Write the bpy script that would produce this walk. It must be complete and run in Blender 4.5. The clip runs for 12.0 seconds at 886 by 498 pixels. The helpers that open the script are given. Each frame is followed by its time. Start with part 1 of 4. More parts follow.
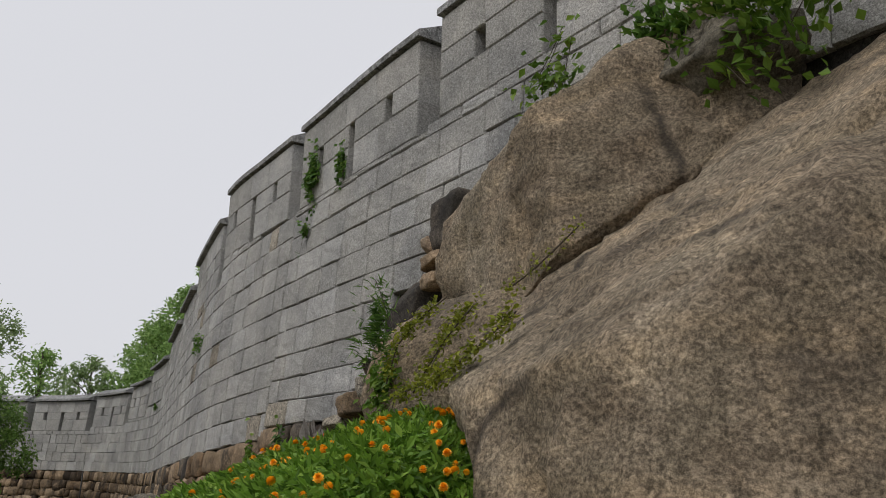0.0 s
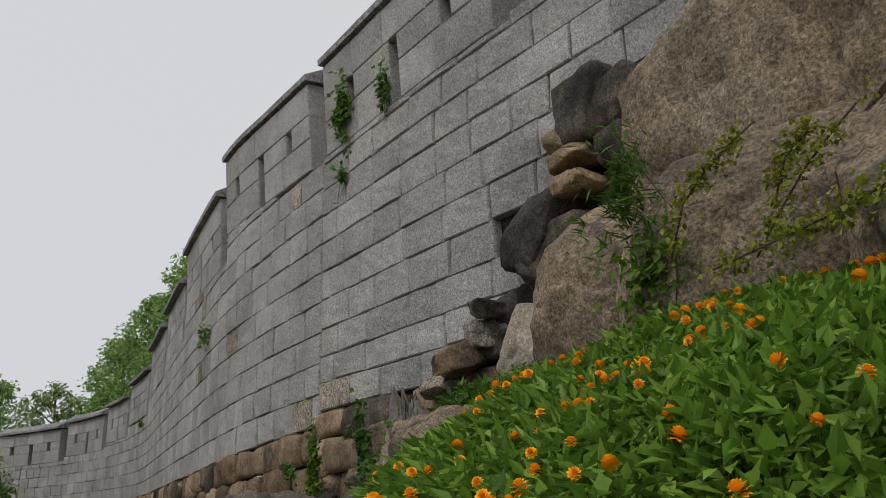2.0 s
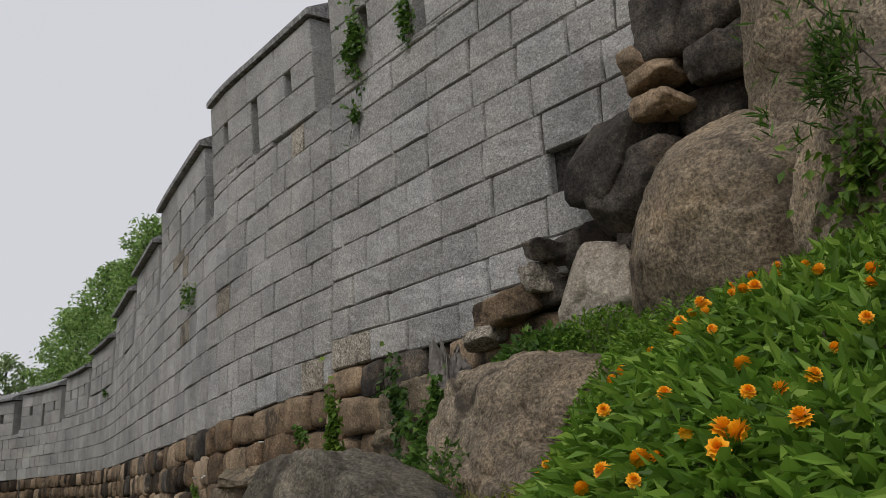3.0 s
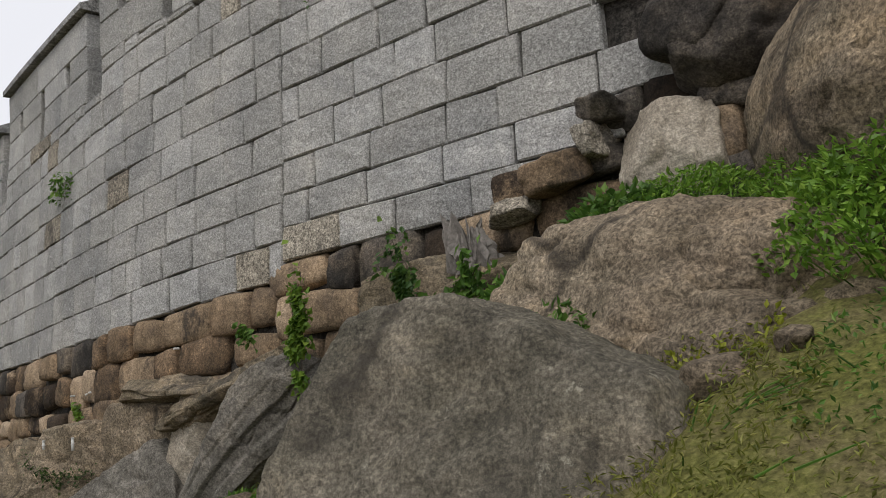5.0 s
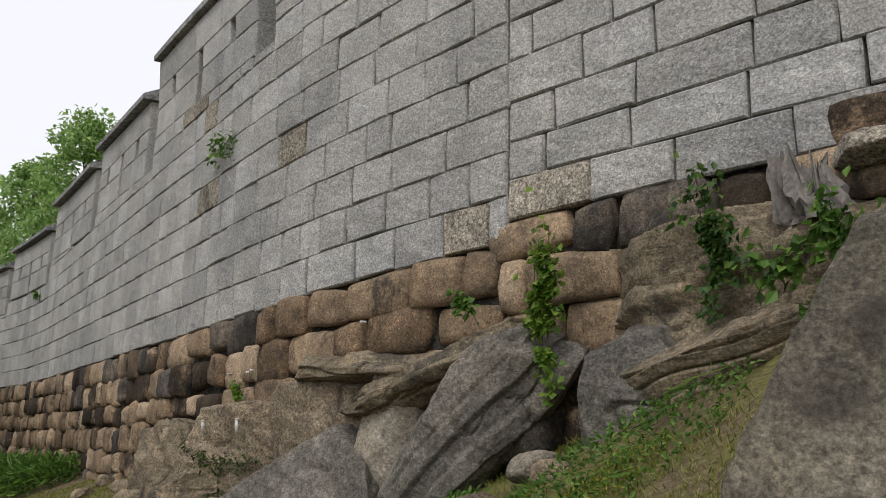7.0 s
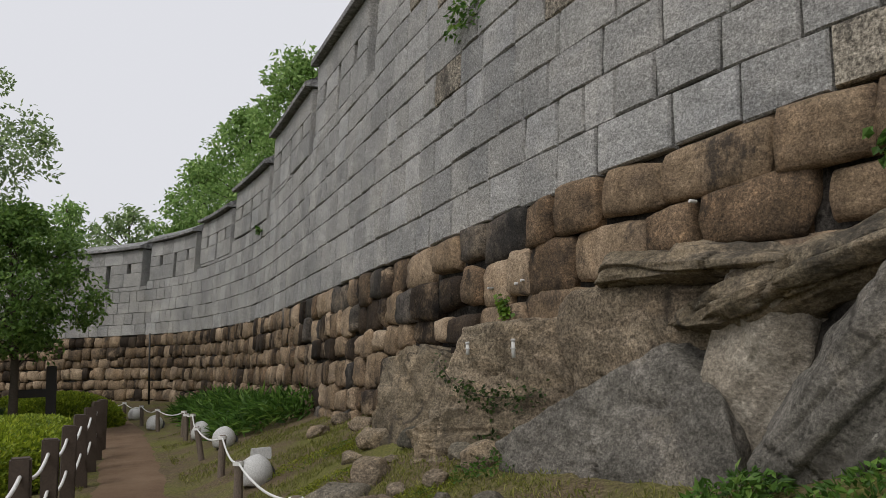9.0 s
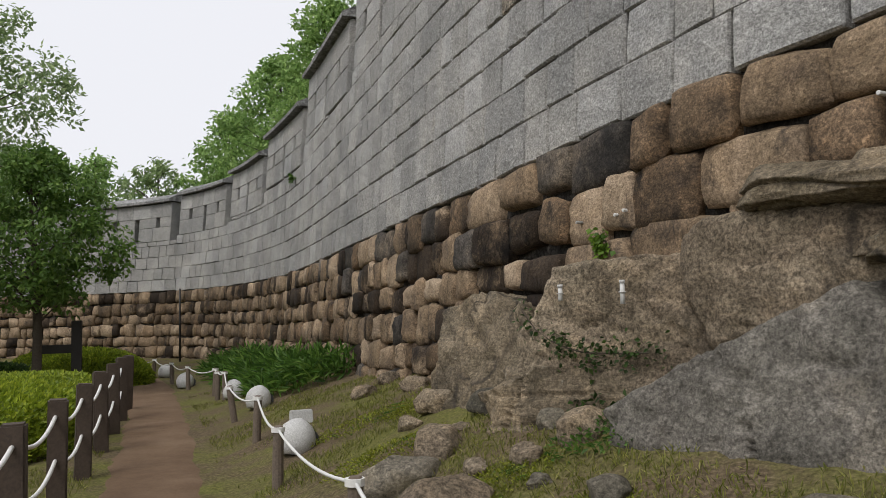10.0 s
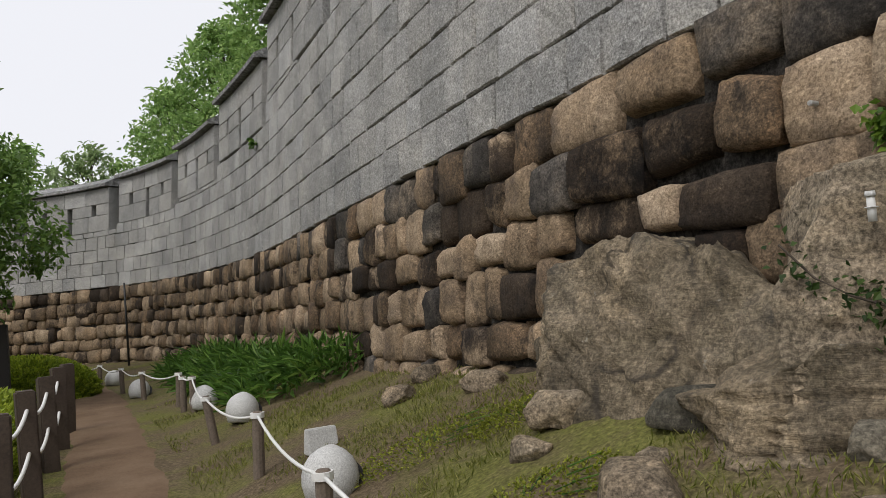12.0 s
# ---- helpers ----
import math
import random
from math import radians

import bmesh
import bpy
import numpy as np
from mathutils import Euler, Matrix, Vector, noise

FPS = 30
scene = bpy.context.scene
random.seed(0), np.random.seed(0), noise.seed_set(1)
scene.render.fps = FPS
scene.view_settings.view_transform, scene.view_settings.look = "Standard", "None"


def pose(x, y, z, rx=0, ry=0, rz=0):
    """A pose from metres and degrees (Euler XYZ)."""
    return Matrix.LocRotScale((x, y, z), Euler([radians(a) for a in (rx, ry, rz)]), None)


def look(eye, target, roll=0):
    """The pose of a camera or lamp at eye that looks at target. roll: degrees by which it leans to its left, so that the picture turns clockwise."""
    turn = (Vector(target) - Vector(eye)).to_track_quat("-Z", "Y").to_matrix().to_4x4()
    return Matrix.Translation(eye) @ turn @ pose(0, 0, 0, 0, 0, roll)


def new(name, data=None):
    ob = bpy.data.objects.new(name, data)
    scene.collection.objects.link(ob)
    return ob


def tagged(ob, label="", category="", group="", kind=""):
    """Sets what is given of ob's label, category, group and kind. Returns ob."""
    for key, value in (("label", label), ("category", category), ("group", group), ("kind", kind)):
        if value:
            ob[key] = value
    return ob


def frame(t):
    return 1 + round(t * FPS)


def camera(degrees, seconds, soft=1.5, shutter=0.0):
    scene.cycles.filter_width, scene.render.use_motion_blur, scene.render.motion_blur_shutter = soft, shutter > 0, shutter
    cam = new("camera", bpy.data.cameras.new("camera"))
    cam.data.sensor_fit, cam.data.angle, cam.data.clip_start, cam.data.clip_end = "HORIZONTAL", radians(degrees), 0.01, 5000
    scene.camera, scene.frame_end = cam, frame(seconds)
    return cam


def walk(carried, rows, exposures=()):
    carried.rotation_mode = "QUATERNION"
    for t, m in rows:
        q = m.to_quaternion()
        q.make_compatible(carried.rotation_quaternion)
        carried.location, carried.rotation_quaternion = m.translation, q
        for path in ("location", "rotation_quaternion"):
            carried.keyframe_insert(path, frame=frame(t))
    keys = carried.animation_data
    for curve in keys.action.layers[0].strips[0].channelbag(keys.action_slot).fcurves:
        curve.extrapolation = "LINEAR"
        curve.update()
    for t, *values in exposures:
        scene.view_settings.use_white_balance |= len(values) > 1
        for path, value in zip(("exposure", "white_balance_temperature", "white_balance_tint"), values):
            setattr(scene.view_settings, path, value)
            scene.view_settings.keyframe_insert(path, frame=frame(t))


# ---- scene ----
cam = camera(55.9, 12.0, 0.85)
METRES, EYE, TILT, LEAN, TURN = 15.0, 1.45, 15.3, -1.5, 0.0
ROWS = [
    (0.0, 0.0, 0.0, 0.0, 0.0, 0.0, 0.0),
    (0.5, -0.0268, 0.0326, -0.0148, -0.87, -0.86, 0.65),
    (1.0, -0.053, 0.0708, -0.0291, -1.11, -1.75, 4.12),
    (1.5, -0.0809, 0.1033, -0.038, -2.38, 0.58, 5.56),
    (2.0, -0.1092, 0.1314, -0.0476, -3.77, -0.48, 5.73),
    (2.5, -0.1378, 0.1614, -0.0553, -5.52, -1.4, 5.92),
    (4.5, -0.2389, 0.2598, -0.0959, -14.74, -6.53, 2.64),
    (5.0, -0.2643, 0.2825, -0.1095, -19.58, -6.73, 1.81),
    (5.5, -0.2839, 0.3113, -0.1227, -23.73, -7.53, -1.05),
    (6.0, -0.3058, 0.3386, -0.1286, -25.31, -4.08, -2.65),
    (6.5, -0.3208, 0.365, -0.1414, -19.53, -5.72, -0.97),
    (7.0, -0.3292, 0.3977, -0.1541, -13.8, -5.23, -0.31),
    (7.5, -0.3356, 0.4329, -0.1657, -12.88, -6.01, -0.11),
    (9.5, -0.3822, 0.5925, -0.2259, 1.22, -9.67, 3.46),
    (10.0, -0.3953, 0.6358, -0.2402, 1.14, -10.95, 3.28),
    (10.5, -0.4109, 0.6768, -0.2556, -0.13, -10.81, 2.44),
    (11.0, -0.4267, 0.7212, -0.2673, -1.17, -11.34, 2.91),
    (11.5, -0.4467, 0.7634, -0.2807, -1.92, -11.07, 3.42),
    (12.0, -0.4656, 0.8051, -0.2901, -3.21, -12.35, 5.49),
]
EXPOSURES = [(0, -0.3), (2.5, -0.42), (4.5, -0.38), (5.5, 0.6), (6.0, 0.95), (6.5, 1.0), (7.0, 0.12), (7.5, -0.35), (9.5, -0.12), (10.2, 0.02), (12, 0.02)]
walk(cam, [(t, pose(0, 0, EYE, TILT, LEAN, TURN) @ pose(METRES * x, METRES * y, METRES * z, 90 + pitch, roll, yaw)) for t, x, y, z, yaw, pitch, roll in ROWS], EXPOSURES)

# ---------------------------------------------------------------- light
world = bpy.data.worlds.new("overcast_sky")
scene.world = world
world.use_nodes = True
wn, wl = world.node_tree.nodes, world.node_tree.links
sky = wn.new("ShaderNodeTexSky")
sky.sky_type = "NISHITA"
sky.sun_disc = False
sky.sun_elevation, sky.sun_rotation = radians(52), radians(215)
sky.air_density, sky.dust_density = 1.0, 6.0
veil = wn.new("ShaderNodeMix")
veil.data_type = "RGBA"
veil.inputs["Factor"].default_value = 0.93
veil.inputs[7].default_value = (8.3, 8.35, 8.8, 1)
wl.new(sky.outputs[0], veil.inputs[6])
wl.new(veil.outputs[2], wn["Background"].inputs["Color"])
wn["Background"].inputs["Strength"].default_value = 0.11

sun_data = bpy.data.lights.new("sun", "SUN")
sun_data.energy, sun_data.angle, sun_data.color = 1.5, radians(25), (1.0, 0.96, 0.9)
sun = new("sun", sun_data)
sun.matrix_world = look((-20, -30, 46), (0, 0, 0))

# ---------------------------------------------------------------- material tools
def mat(name):
    m = bpy.data.materials.new(name)
    m.use_nodes = True
    return m, m.node_tree.nodes, m.node_tree.links, m.node_tree.nodes["Principled BSDF"]


def ramp(n, l, src, stops):
    r = n.new("ShaderNodeValToRGB")
    e = r.color_ramp.elements
    while len(e) < len(stops):
        e.new(0.5)
    for i, (p, c) in enumerate(stops):
        e[i].position, e[i].color = p, (*c, 1) if len(c) == 3 else c
    l.new(src, r.inputs[0])
    return r.outputs[0]


def noise_tex(n, l, scale, detail=6, rough=0.6, vec=None, kind="ShaderNodeTexNoise"):
    t = n.new(kind)
    t.inputs["Scale"].default_value = scale
    if kind == "ShaderNodeTexNoise":
        t.inputs["Detail"].default_value, t.inputs["Roughness"].default_value = detail, rough
    if vec:
        l.new(vec, t.inputs["Vector"])
    return t.outputs[0]


def mixc(n, l, fac, a, b, mode="MIX"):
    m = n.new("ShaderNodeMix")
    m.data_type, m.blend_type = "RGBA", mode
    for val, sock in ((fac, m.inputs["Factor"]), (a, m.inputs[6]), (b, m.inputs[7])):
        if isinstance(val, bpy.types.NodeSocket):
            l.new(val, sock)
        elif isinstance(val, tuple):
            sock.default_value = (*val, 1)
        else:
            sock.default_value = val
    return m.outputs[2]


def bump(n, l, bsdf, heights, dist=0.02):
    last = None
    for h, s in heights:
        b = n.new("ShaderNodeBump")
        b.inputs["Strength"].default_value, b.inputs["Distance"].default_value = s, dist
        l.new(h, b.inputs["Height"])
        if last:
            l.new(last, b.inputs["Normal"])
        last = b.outputs[0]
    l.new(last, bsdf.inputs["Normal"])


def world_coords(n):
    return n.new("ShaderNodeNewGeometry").outputs["Position"]


def G3(v):
    return (v, v, v)


def stone(name, tones, grain=60, blotch=1.5, dark=None, lichen=None, spread=0.25, rough=0.85, relief=0.5, per_object=True, stain_scale=0.5, speck=0.8, beds=0.0, streak=0.0, bands=0.0, black=0.0, mottle=11.0, crystal=0.0, cracks=0.0, patches=0.0):
    """A weathered stone: speckled grain, blotches, dark stains, tone by piece."""
    m, n, l, b = mat(name)
    pos = world_coords(n)
    big = noise_tex(n, l, blotch, 6, 0.65, pos)
    col = ramp(n, l, big, [(0.33, tones[0]), (0.5, tones[1]), (0.68, tones[2])])
    fine = noise_tex(n, l, grain, 4, 0.8, pos)
    if crystal:
        flat = n.new("ShaderNodeMapping")
        flat.inputs["Scale"].default_value = (1, 1, 1.9)
        l.new(pos, flat.inputs["Vector"])
        vor = n.new("ShaderNodeTexVoronoi")
        vor.inputs["Scale"].default_value = crystal
        l.new(flat.outputs[0], vor.inputs["Vector"])
        sep = n.new("ShaderNodeSeparateColor")
        l.new(vor.outputs["Color"], sep.inputs[0])
        col = mixc(n, l, 0.42, col, ramp(n, l, sep.outputs[0], [(0.0, G3(0.22)), (0.16, G3(0.45)), (0.75, G3(0.55)), (1.0, G3(0.85))]), "OVERLAY")
    mid = noise_tex(n, l, mottle, 10, 0.8, pos)
    col = mixc(n, l, speck, col, ramp(n, l, fine, [(0.38, G3(0.12)), (0.5, G3(0.5)), (0.62, G3(0.88))]), "OVERLAY")
    col = mixc(n, l, min(1.0, speck * 1.15), col, ramp(n, l, mid, [(0.38, G3(0.13)), (0.48, G3(0.45)), (0.62, G3(0.84))]), "OVERLAY")
    if patches:
        # large pale and dark weathering patches with ragged rims
        pt = noise_tex(n, l, 1.7, 9, 0.68, pos)
        col = mixc(n, l, patches, col, ramp(n, l, pt, [(0.36, (0.2, 0.2, 0.19)), (0.44, (0.42, 0.42, 0.4)), (0.54, (0.52, 0.51, 0.5)), (0.6, (0.76, 0.73, 0.68))]), "OVERLAY")
    if cracks:
        bent = n.new("ShaderNodeMix")
        bent.data_type = "VECTOR"
        bent.inputs["Factor"].default_value = 0.28
        l.new(pos, bent.inputs[4])
        warp = n.new("ShaderNodeTexNoise")
        warp.inputs["Scale"].default_value = 1.6
        warp.inputs["Detail"].default_value = 5
        l.new(pos, warp.inputs["Vector"])
        l.new(warp.outputs["Color"], bent.inputs[5])
        edge = n.new("ShaderNodeTexVoronoi")
        edge.feature = "DISTANCE_TO_EDGE"
        edge.inputs["Scale"].default_value = cracks
        l.new(bent.outputs[1], edge.inputs["Vector"])
        gate = ramp(n, l, noise_tex(n, l, 0.9, 3, 0.6, pos), [(0.48, G3(0)), (0.58, G3(0.75))])
        line = ramp(n, l, edge.outputs["Distance"], [(0.004, G3(1)), (0.02, G3(0))])
        both = n.new("ShaderNodeMath")
        both.operation = "MULTIPLY"
        l.new(gate, both.inputs[0]), l.new(line, both.inputs[1])
        col = mixc(n, l, both.outputs[0], col, (0.03, 0.026, 0.022))
    if bands:
        mp = n.new("ShaderNodeMapping")
        mp.inputs["Scale"].default_value = (1.0, 0.5, 3.2)
        mp.inputs["Rotation"].default_value = (0.1, 0.75, 0.2)
        l.new(pos, mp.inputs["Vector"])
        bd = noise_tex(n, l, 1.1, 6, 0.7, mp.outputs[0])
        col = mixc(n, l, bands, col, ramp(n, l, bd, [(0.35, (0.16, 0.13, 0.11)), (0.5, (0.5, 0.5, 0.5)), (0.66, (0.82, 0.76, 0.66))]), "OVERLAY")
    if dark:
        vec = pos
        if streak:
            mp = n.new("ShaderNodeMapping")
            mp.inputs["Scale"].default_value = (1, 1, streak)
            l.new(pos, mp.inputs["Vector"])
            vec = mp.outputs[0]
        st = noise_tex(n, l, stain_scale, 8, 0.72, vec)
        col = mixc(n, l, ramp(n, l, st, [(dark[0], G3(0)), (dark[0] + 0.1, G3(dark[1]))]), col, dark[2])
    if lichen:
        li = noise_tex(n, l, lichen[0], 8, 0.78, pos)
        col = mixc(n, l, ramp(n, l, li, [(lichen[1], G3(0)), (lichen[1] + 0.06, G3(0.75))]), col, lichen[2])
    if per_object:
        info = n.new("ShaderNodeObjectInfo").outputs["Random"]
        isl = n.new("ShaderNodeNewGeometry").outputs["Random Per Island"]
        add = n.new("ShaderNodeMath")
        add.operation = "ADD"
        l.new(info, add.inputs[0]), l.new(isl, add.inputs[1])
        fr = n.new("ShaderNodeMath")
        fr.operation = "FRACT"
        l.new(add.outputs[0], fr.inputs[0])
        k = ramp(n, l, fr.outputs[0], [(0, G3(0.5 - spread)), (0.5, (0.5, 0.49, 0.47)), (1, G3(0.5 + spread))])
        col = mixc(n, l, 1.0, col, k, "SOFT_LIGHT")
        if black:
            mul = n.new("ShaderNodeMath")
            mul.operation = "MULTIPLY"
            l.new(fr.outputs[0], mul.inputs[0])
            mul.inputs[1].default_value = 7.31
            f2 = n.new("ShaderNodeMath")
            f2.operation = "FRACT"
            l.new(mul.outputs[0], f2.inputs[0])
            patchy = n.new("ShaderNodeMix")
            patchy.inputs["Factor"].default_value = 0.5
            l.new(f2.outputs[0], patchy.inputs[2])
            l.new(noise_tex(n, l, 2.6, 8, 0.8, pos), patchy.inputs[3])
            soot = mixc(n, l, 1.0, col, (0.13, 0.125, 0.13), "MULTIPLY")
            col = mixc(n, l, ramp(n, l, patchy.outputs[0], [(0.66 - black * 0.2, G3(0)), (0.73 - black * 0.2, G3(0.95))]), col, soot)
    l.new(col, b.inputs["Base Color"])
    b.inputs["Roughness"].default_value = rough
    b.inputs["Specular IOR Level"].default_value = 0.2
    heights = [(big, 0.4 * relief), (noise_tex(n, l, 13, 3, 0.55, pos), relief * 0.9), (mid, relief * 0.8), (fine, relief * 0.6)]
    if beds:
        mp = n.new("ShaderNodeMapping")
        mp.inputs["Scale"].default_value = (1.2, 1.2, 11)
        mp.inputs["Rotation"].default_value = (0.25, 0.2, 0)
        l.new(pos, mp.inputs["Vector"])
        heights.append((noise_tex(n, l, 1.3, 6, 0.7, mp.outputs[0]), beds))
    bump(n, l, b, heights, 0.03)
    return m


M_GREY = stone("pitched_grey_granite", [(0.244, 0.246, 0.248), (0.303, 0.302, 0.297), (0.351, 0.346, 0.337)], grain=60, blotch=0.9, spread=0.12, relief=0.36, speck=0.34, mottle=30.0, crystal=42, dark=(0.6, 0.4, (0.13, 0.12, 0.105)), stain_scale=0.7, patches=0.25)
M_OLD = stone("stained_old_granite", [(0.170, 0.153, 0.128), (0.255, 0.230, 0.191), (0.315, 0.285, 0.238)], grain=50, blotch=1.6, spread=0.2, relief=0.4, mottle=26, crystal=45, dark=(0.56, 0.8, (0.035, 0.033, 0.032)), stain_scale=1.6, streak=0.5)
M_BROWN = stone("weathered_tan_granite", [(0.111, 0.085, 0.064), (0.212, 0.157, 0.106), (0.306, 0.234, 0.166)], speck=0.45, grain=70, blotch=2.0, dark=(0.55, 0.85, (0.03, 0.027, 0.025)), stain_scale=2.6, spread=0.32, relief=0.4, streak=0.6, black=0.22, mottle=26, crystal=48, patches=0.5)
# water-blackened stones; in the ledge's hollow the same black stands for shade
M_STAIN_SHADE = stone("water_black_and_shade_granite", [(0.035, 0.032, 0.03), (0.075, 0.067, 0.06), (0.15, 0.125, 0.1)], speck=0.55, grain=60, blotch=2.2, dark=(0.5, 0.6, (0.02, 0.019, 0.018)), stain_scale=2.0, spread=0.2, relief=0.4, mottle=22, crystal=45, patches=0.8)
M_ROCK = stone("weathered_boulder_granite", [(0.122, 0.099, 0.073), (0.187, 0.152, 0.111), (0.251, 0.213, 0.161)], grain=48, blotch=0.7, dark=(0.6, 0.6, (0.06, 0.052, 0.043)), stain_scale=0.55, per_object=False, relief=0.4, speck=0.48, bands=0.4, mottle=24, crystal=36, patches=0.7, cracks=0.55)
M_ROCKG = stone("grey_lichen_rock", [(0.068, 0.063, 0.050), (0.119, 0.108, 0.086), (0.194, 0.173, 0.140)], grain=55, blotch=1.0, dark=(0.56, 0.7, (0.045, 0.042, 0.034)), stain_scale=0.8, lichen=(7.0, 0.62, (0.33, 0.31, 0.25)), per_object=False, relief=0.4, speck=0.5, bands=0.3, mottle=24, crystal=40, patches=0.6, cracks=0.8)
M_BED = stone("layered_bedrock", [(0.085, 0.071, 0.051), (0.162, 0.132, 0.093), (0.264, 0.221, 0.162)], grain=55, blotch=1.3, dark=(0.54, 0.8, (0.035, 0.032, 0.028)), stain_scale=1.3, lichen=(5.0, 0.63, (0.33, 0.31, 0.26)), per_object=False, relief=0.4, speck=0.5, beds=0.7, mottle=24, crystal=44, patches=0.9, cracks=1.3)
M_ROCKP = stone("pale_cream_rock", [(0.221, 0.191, 0.149), (0.306, 0.268, 0.217), (0.391, 0.357, 0.302)], speck=0.4, grain=60, blotch=1.3, dark=(0.6, 0.5, (0.17, 0.12, 0.075)), stain_scale=1.2, per_object=False, relief=0.3, mottle=26, crystal=40)
M_SLAB = stone("pale_grey_slab_rock", [(0.084, 0.079, 0.069), (0.138, 0.128, 0.113), (0.205, 0.190, 0.168)], grain=55, blotch=1.2, dark=(0.58, 0.6, (0.06, 0.055, 0.046)), stain_scale=1.0, lichen=(7.0, 0.64, (0.36, 0.345, 0.3)), per_object=False, relief=0.42, speck=0.5, mottle=24, crystal=44, cracks=0.9, patches=0.6)
M_MORTAR = stone("dark_joint_earth", [(0.02, 0.018, 0.016), (0.035, 0.032, 0.028), (0.06, 0.052, 0.045)], grain=30, blotch=3, per_object=False)
M_CAP = stone("parapet_coping_granite", [(0.17, 0.172, 0.175), (0.22, 0.222, 0.224), (0.28, 0.28, 0.28)], grain=60, blotch=2, spread=0.12, relief=0.3)

# ---------------------------------------------------------------- mesh tools
def part(name, bm, material, parent=None, label="", smooth=False):
    me = bpy.data.meshes.new(name)
    bm.to_mesh(me)
    bm.free()
    me.materials.append(material)
    if smooth:
        me.polygons.foreach_set("use_smooth", [True] * len(me.polygons))
    ob = new(name, me)
    if parent:
        ob.parent = parent
    return tagged(ob, label)


def data_part(name, verts, faces, material, parent=None, label="", smooth=False):
    me = bpy.data.meshes.new(name)
    me.from_pydata(verts, [], faces)
    me.materials.append(material)
    if smooth:
        me.polygons.foreach_set("use_smooth", [True] * len(me.polygons))
    ob = new(name, me)
    if parent:
        ob.parent = parent
    return tagged(ob, label)


def thing(name, at, label, category, group="", kind=""):
    e = new(name)
    e.empty_display_size = 0.1
    e.matrix_world = Matrix.Translation(at)
    return tagged(e, label, category, group, kind)


def under(ob, parent):
    ob.parent = parent
    ob.matrix_parent_inverse = parent.matrix_basis.inverted()
    return ob


def fbm(p, scale, octaves=4):
    return noise.fractal(Vector(p) * scale, 0.9, 2.1, octaves)


# ---------------------------------------------------------------- plan: the wall's face and the path
WALL_XY = [(5.4, 0.6), (3.4, 3.6), (1.5, 6.4), (0.0, 8.67), (-1.27, 10.55), (-2.6, 12.72), (-3.62, 14.32), (-4.66, 16.0), (-5.84, 18.7), (-6.8, 21.1),
           (-8.2, 24.7), (-9.85, 28.9), (-11.7, 32.8), (-13.6, 36.0), (-16.1, 38.7), (-19.6, 40.5), (-24.0, 41.4), (-30.0, 41.6), (-42.0, 40.5)]
PATH_XY = [(2.2, -4.5), (0.0, 0.0), (-2.06, 2.55), (-3.6, 4.2), (-4.8, 5.84), (-5.15, 6.95), (-5.85, 9.5), (-7.0, 12.8), (-8.75, 17.6), (-10.0, 21.0),
           (-11.5, 24.8), (-13.2, 28.9), (-15.0, 32.0), (-18.0, 34.2), (-24.0, 35.5), (-42.0, 35.0)]
PATH_Z = [0.5, 0.05, -0.16, -0.4, -0.66, -0.76, -1.02, -1.14, -1.16, -1.16, -1.16, -1.16, -1.16, -1.16, -1.16, -1.16]


def smooth_line(pts, step=0.1):
    """A Catmull-Rom line through pts, resampled at even steps: points and arc lengths."""
    p = np.array(pts, float)
    out = []
    for i in range(len(p) - 1):
        a, b, c, d = p[max(i - 1, 0)], p[i], p[i + 1], p[min(i + 2, len(p) - 1)]
        for k in np.linspace(0, 1, 24, endpoint=False):
            out.append(0.5 * (2 * b + (c - a) * k + (2 * a - 5 * b + 4 * c - d) * k * k + (3 * b - a - 3 * c + d) * k ** 3))
    out.append(p[-1])
    out = np.array(out)
    s = np.concatenate([[0], np.cumsum(np.linalg.norm(np.diff(out[:, :2], axis=0), axis=1))])
    t = np.arange(0, s[-1], step)
    return np.stack([np.interp(t, s, out[:, i]) for i in range(out.shape[1])], 1), t


WALL, WALL_S = smooth_line(WALL_XY)
PATH, PATH_S = smooth_line([(x, y, z) for (x, y), z in zip(PATH_XY, PATH_Z)])
WALL_T = np.gradient(WALL, axis=0)
WALL_T /= np.linalg.norm(WALL_T, axis=1)[:, None]
BATTER = 0.075


def wall_at(s, z, out=0.0):
    """A point on the wall's face at arc length s and height z, out metres proud of it."""
    x, y = np.interp(s, WALL_S, WALL[:, 0]), np.interp(s, WALL_S, WALL[:, 1])
    tx, ty = np.interp(s, WALL_S, WALL_T[:, 0]), np.interp(s, WALL_S, WALL_T[:, 1])
    k = math.hypot(tx, ty)
    nx, ny = -ty / k, tx / k          # towards the path
    o = out - BATTER * (min(z, 5.6) - 2.0)
    return Vector((x + nx * o, y + ny * o, z))


def s_of_y(y):
    """The arc length at which the wall's face passes y (as far as it runs away from the start)."""
    i = int(np.argmax(WALL[:, 1] > y))
    return WALL_S[i]


FOOT_Y = [0, 8, 9.8, 10.5, 11.3, 12.5, 14, 15.5, 17, 19.3, 21, 24, 27, 32, 45]
FOOT_Z = [2.6, 2.0, 1.8, 1.5, 1.0, 0.3, -0.22, -0.1, -0.08, -0.33, -0.42, -0.6, -0.72, -0.88, -1.0]


def sstep(a, b, x):
    k = min(1, max(0, (x - a) / (b - a)))
    return k * k * (3 - 2 * k)


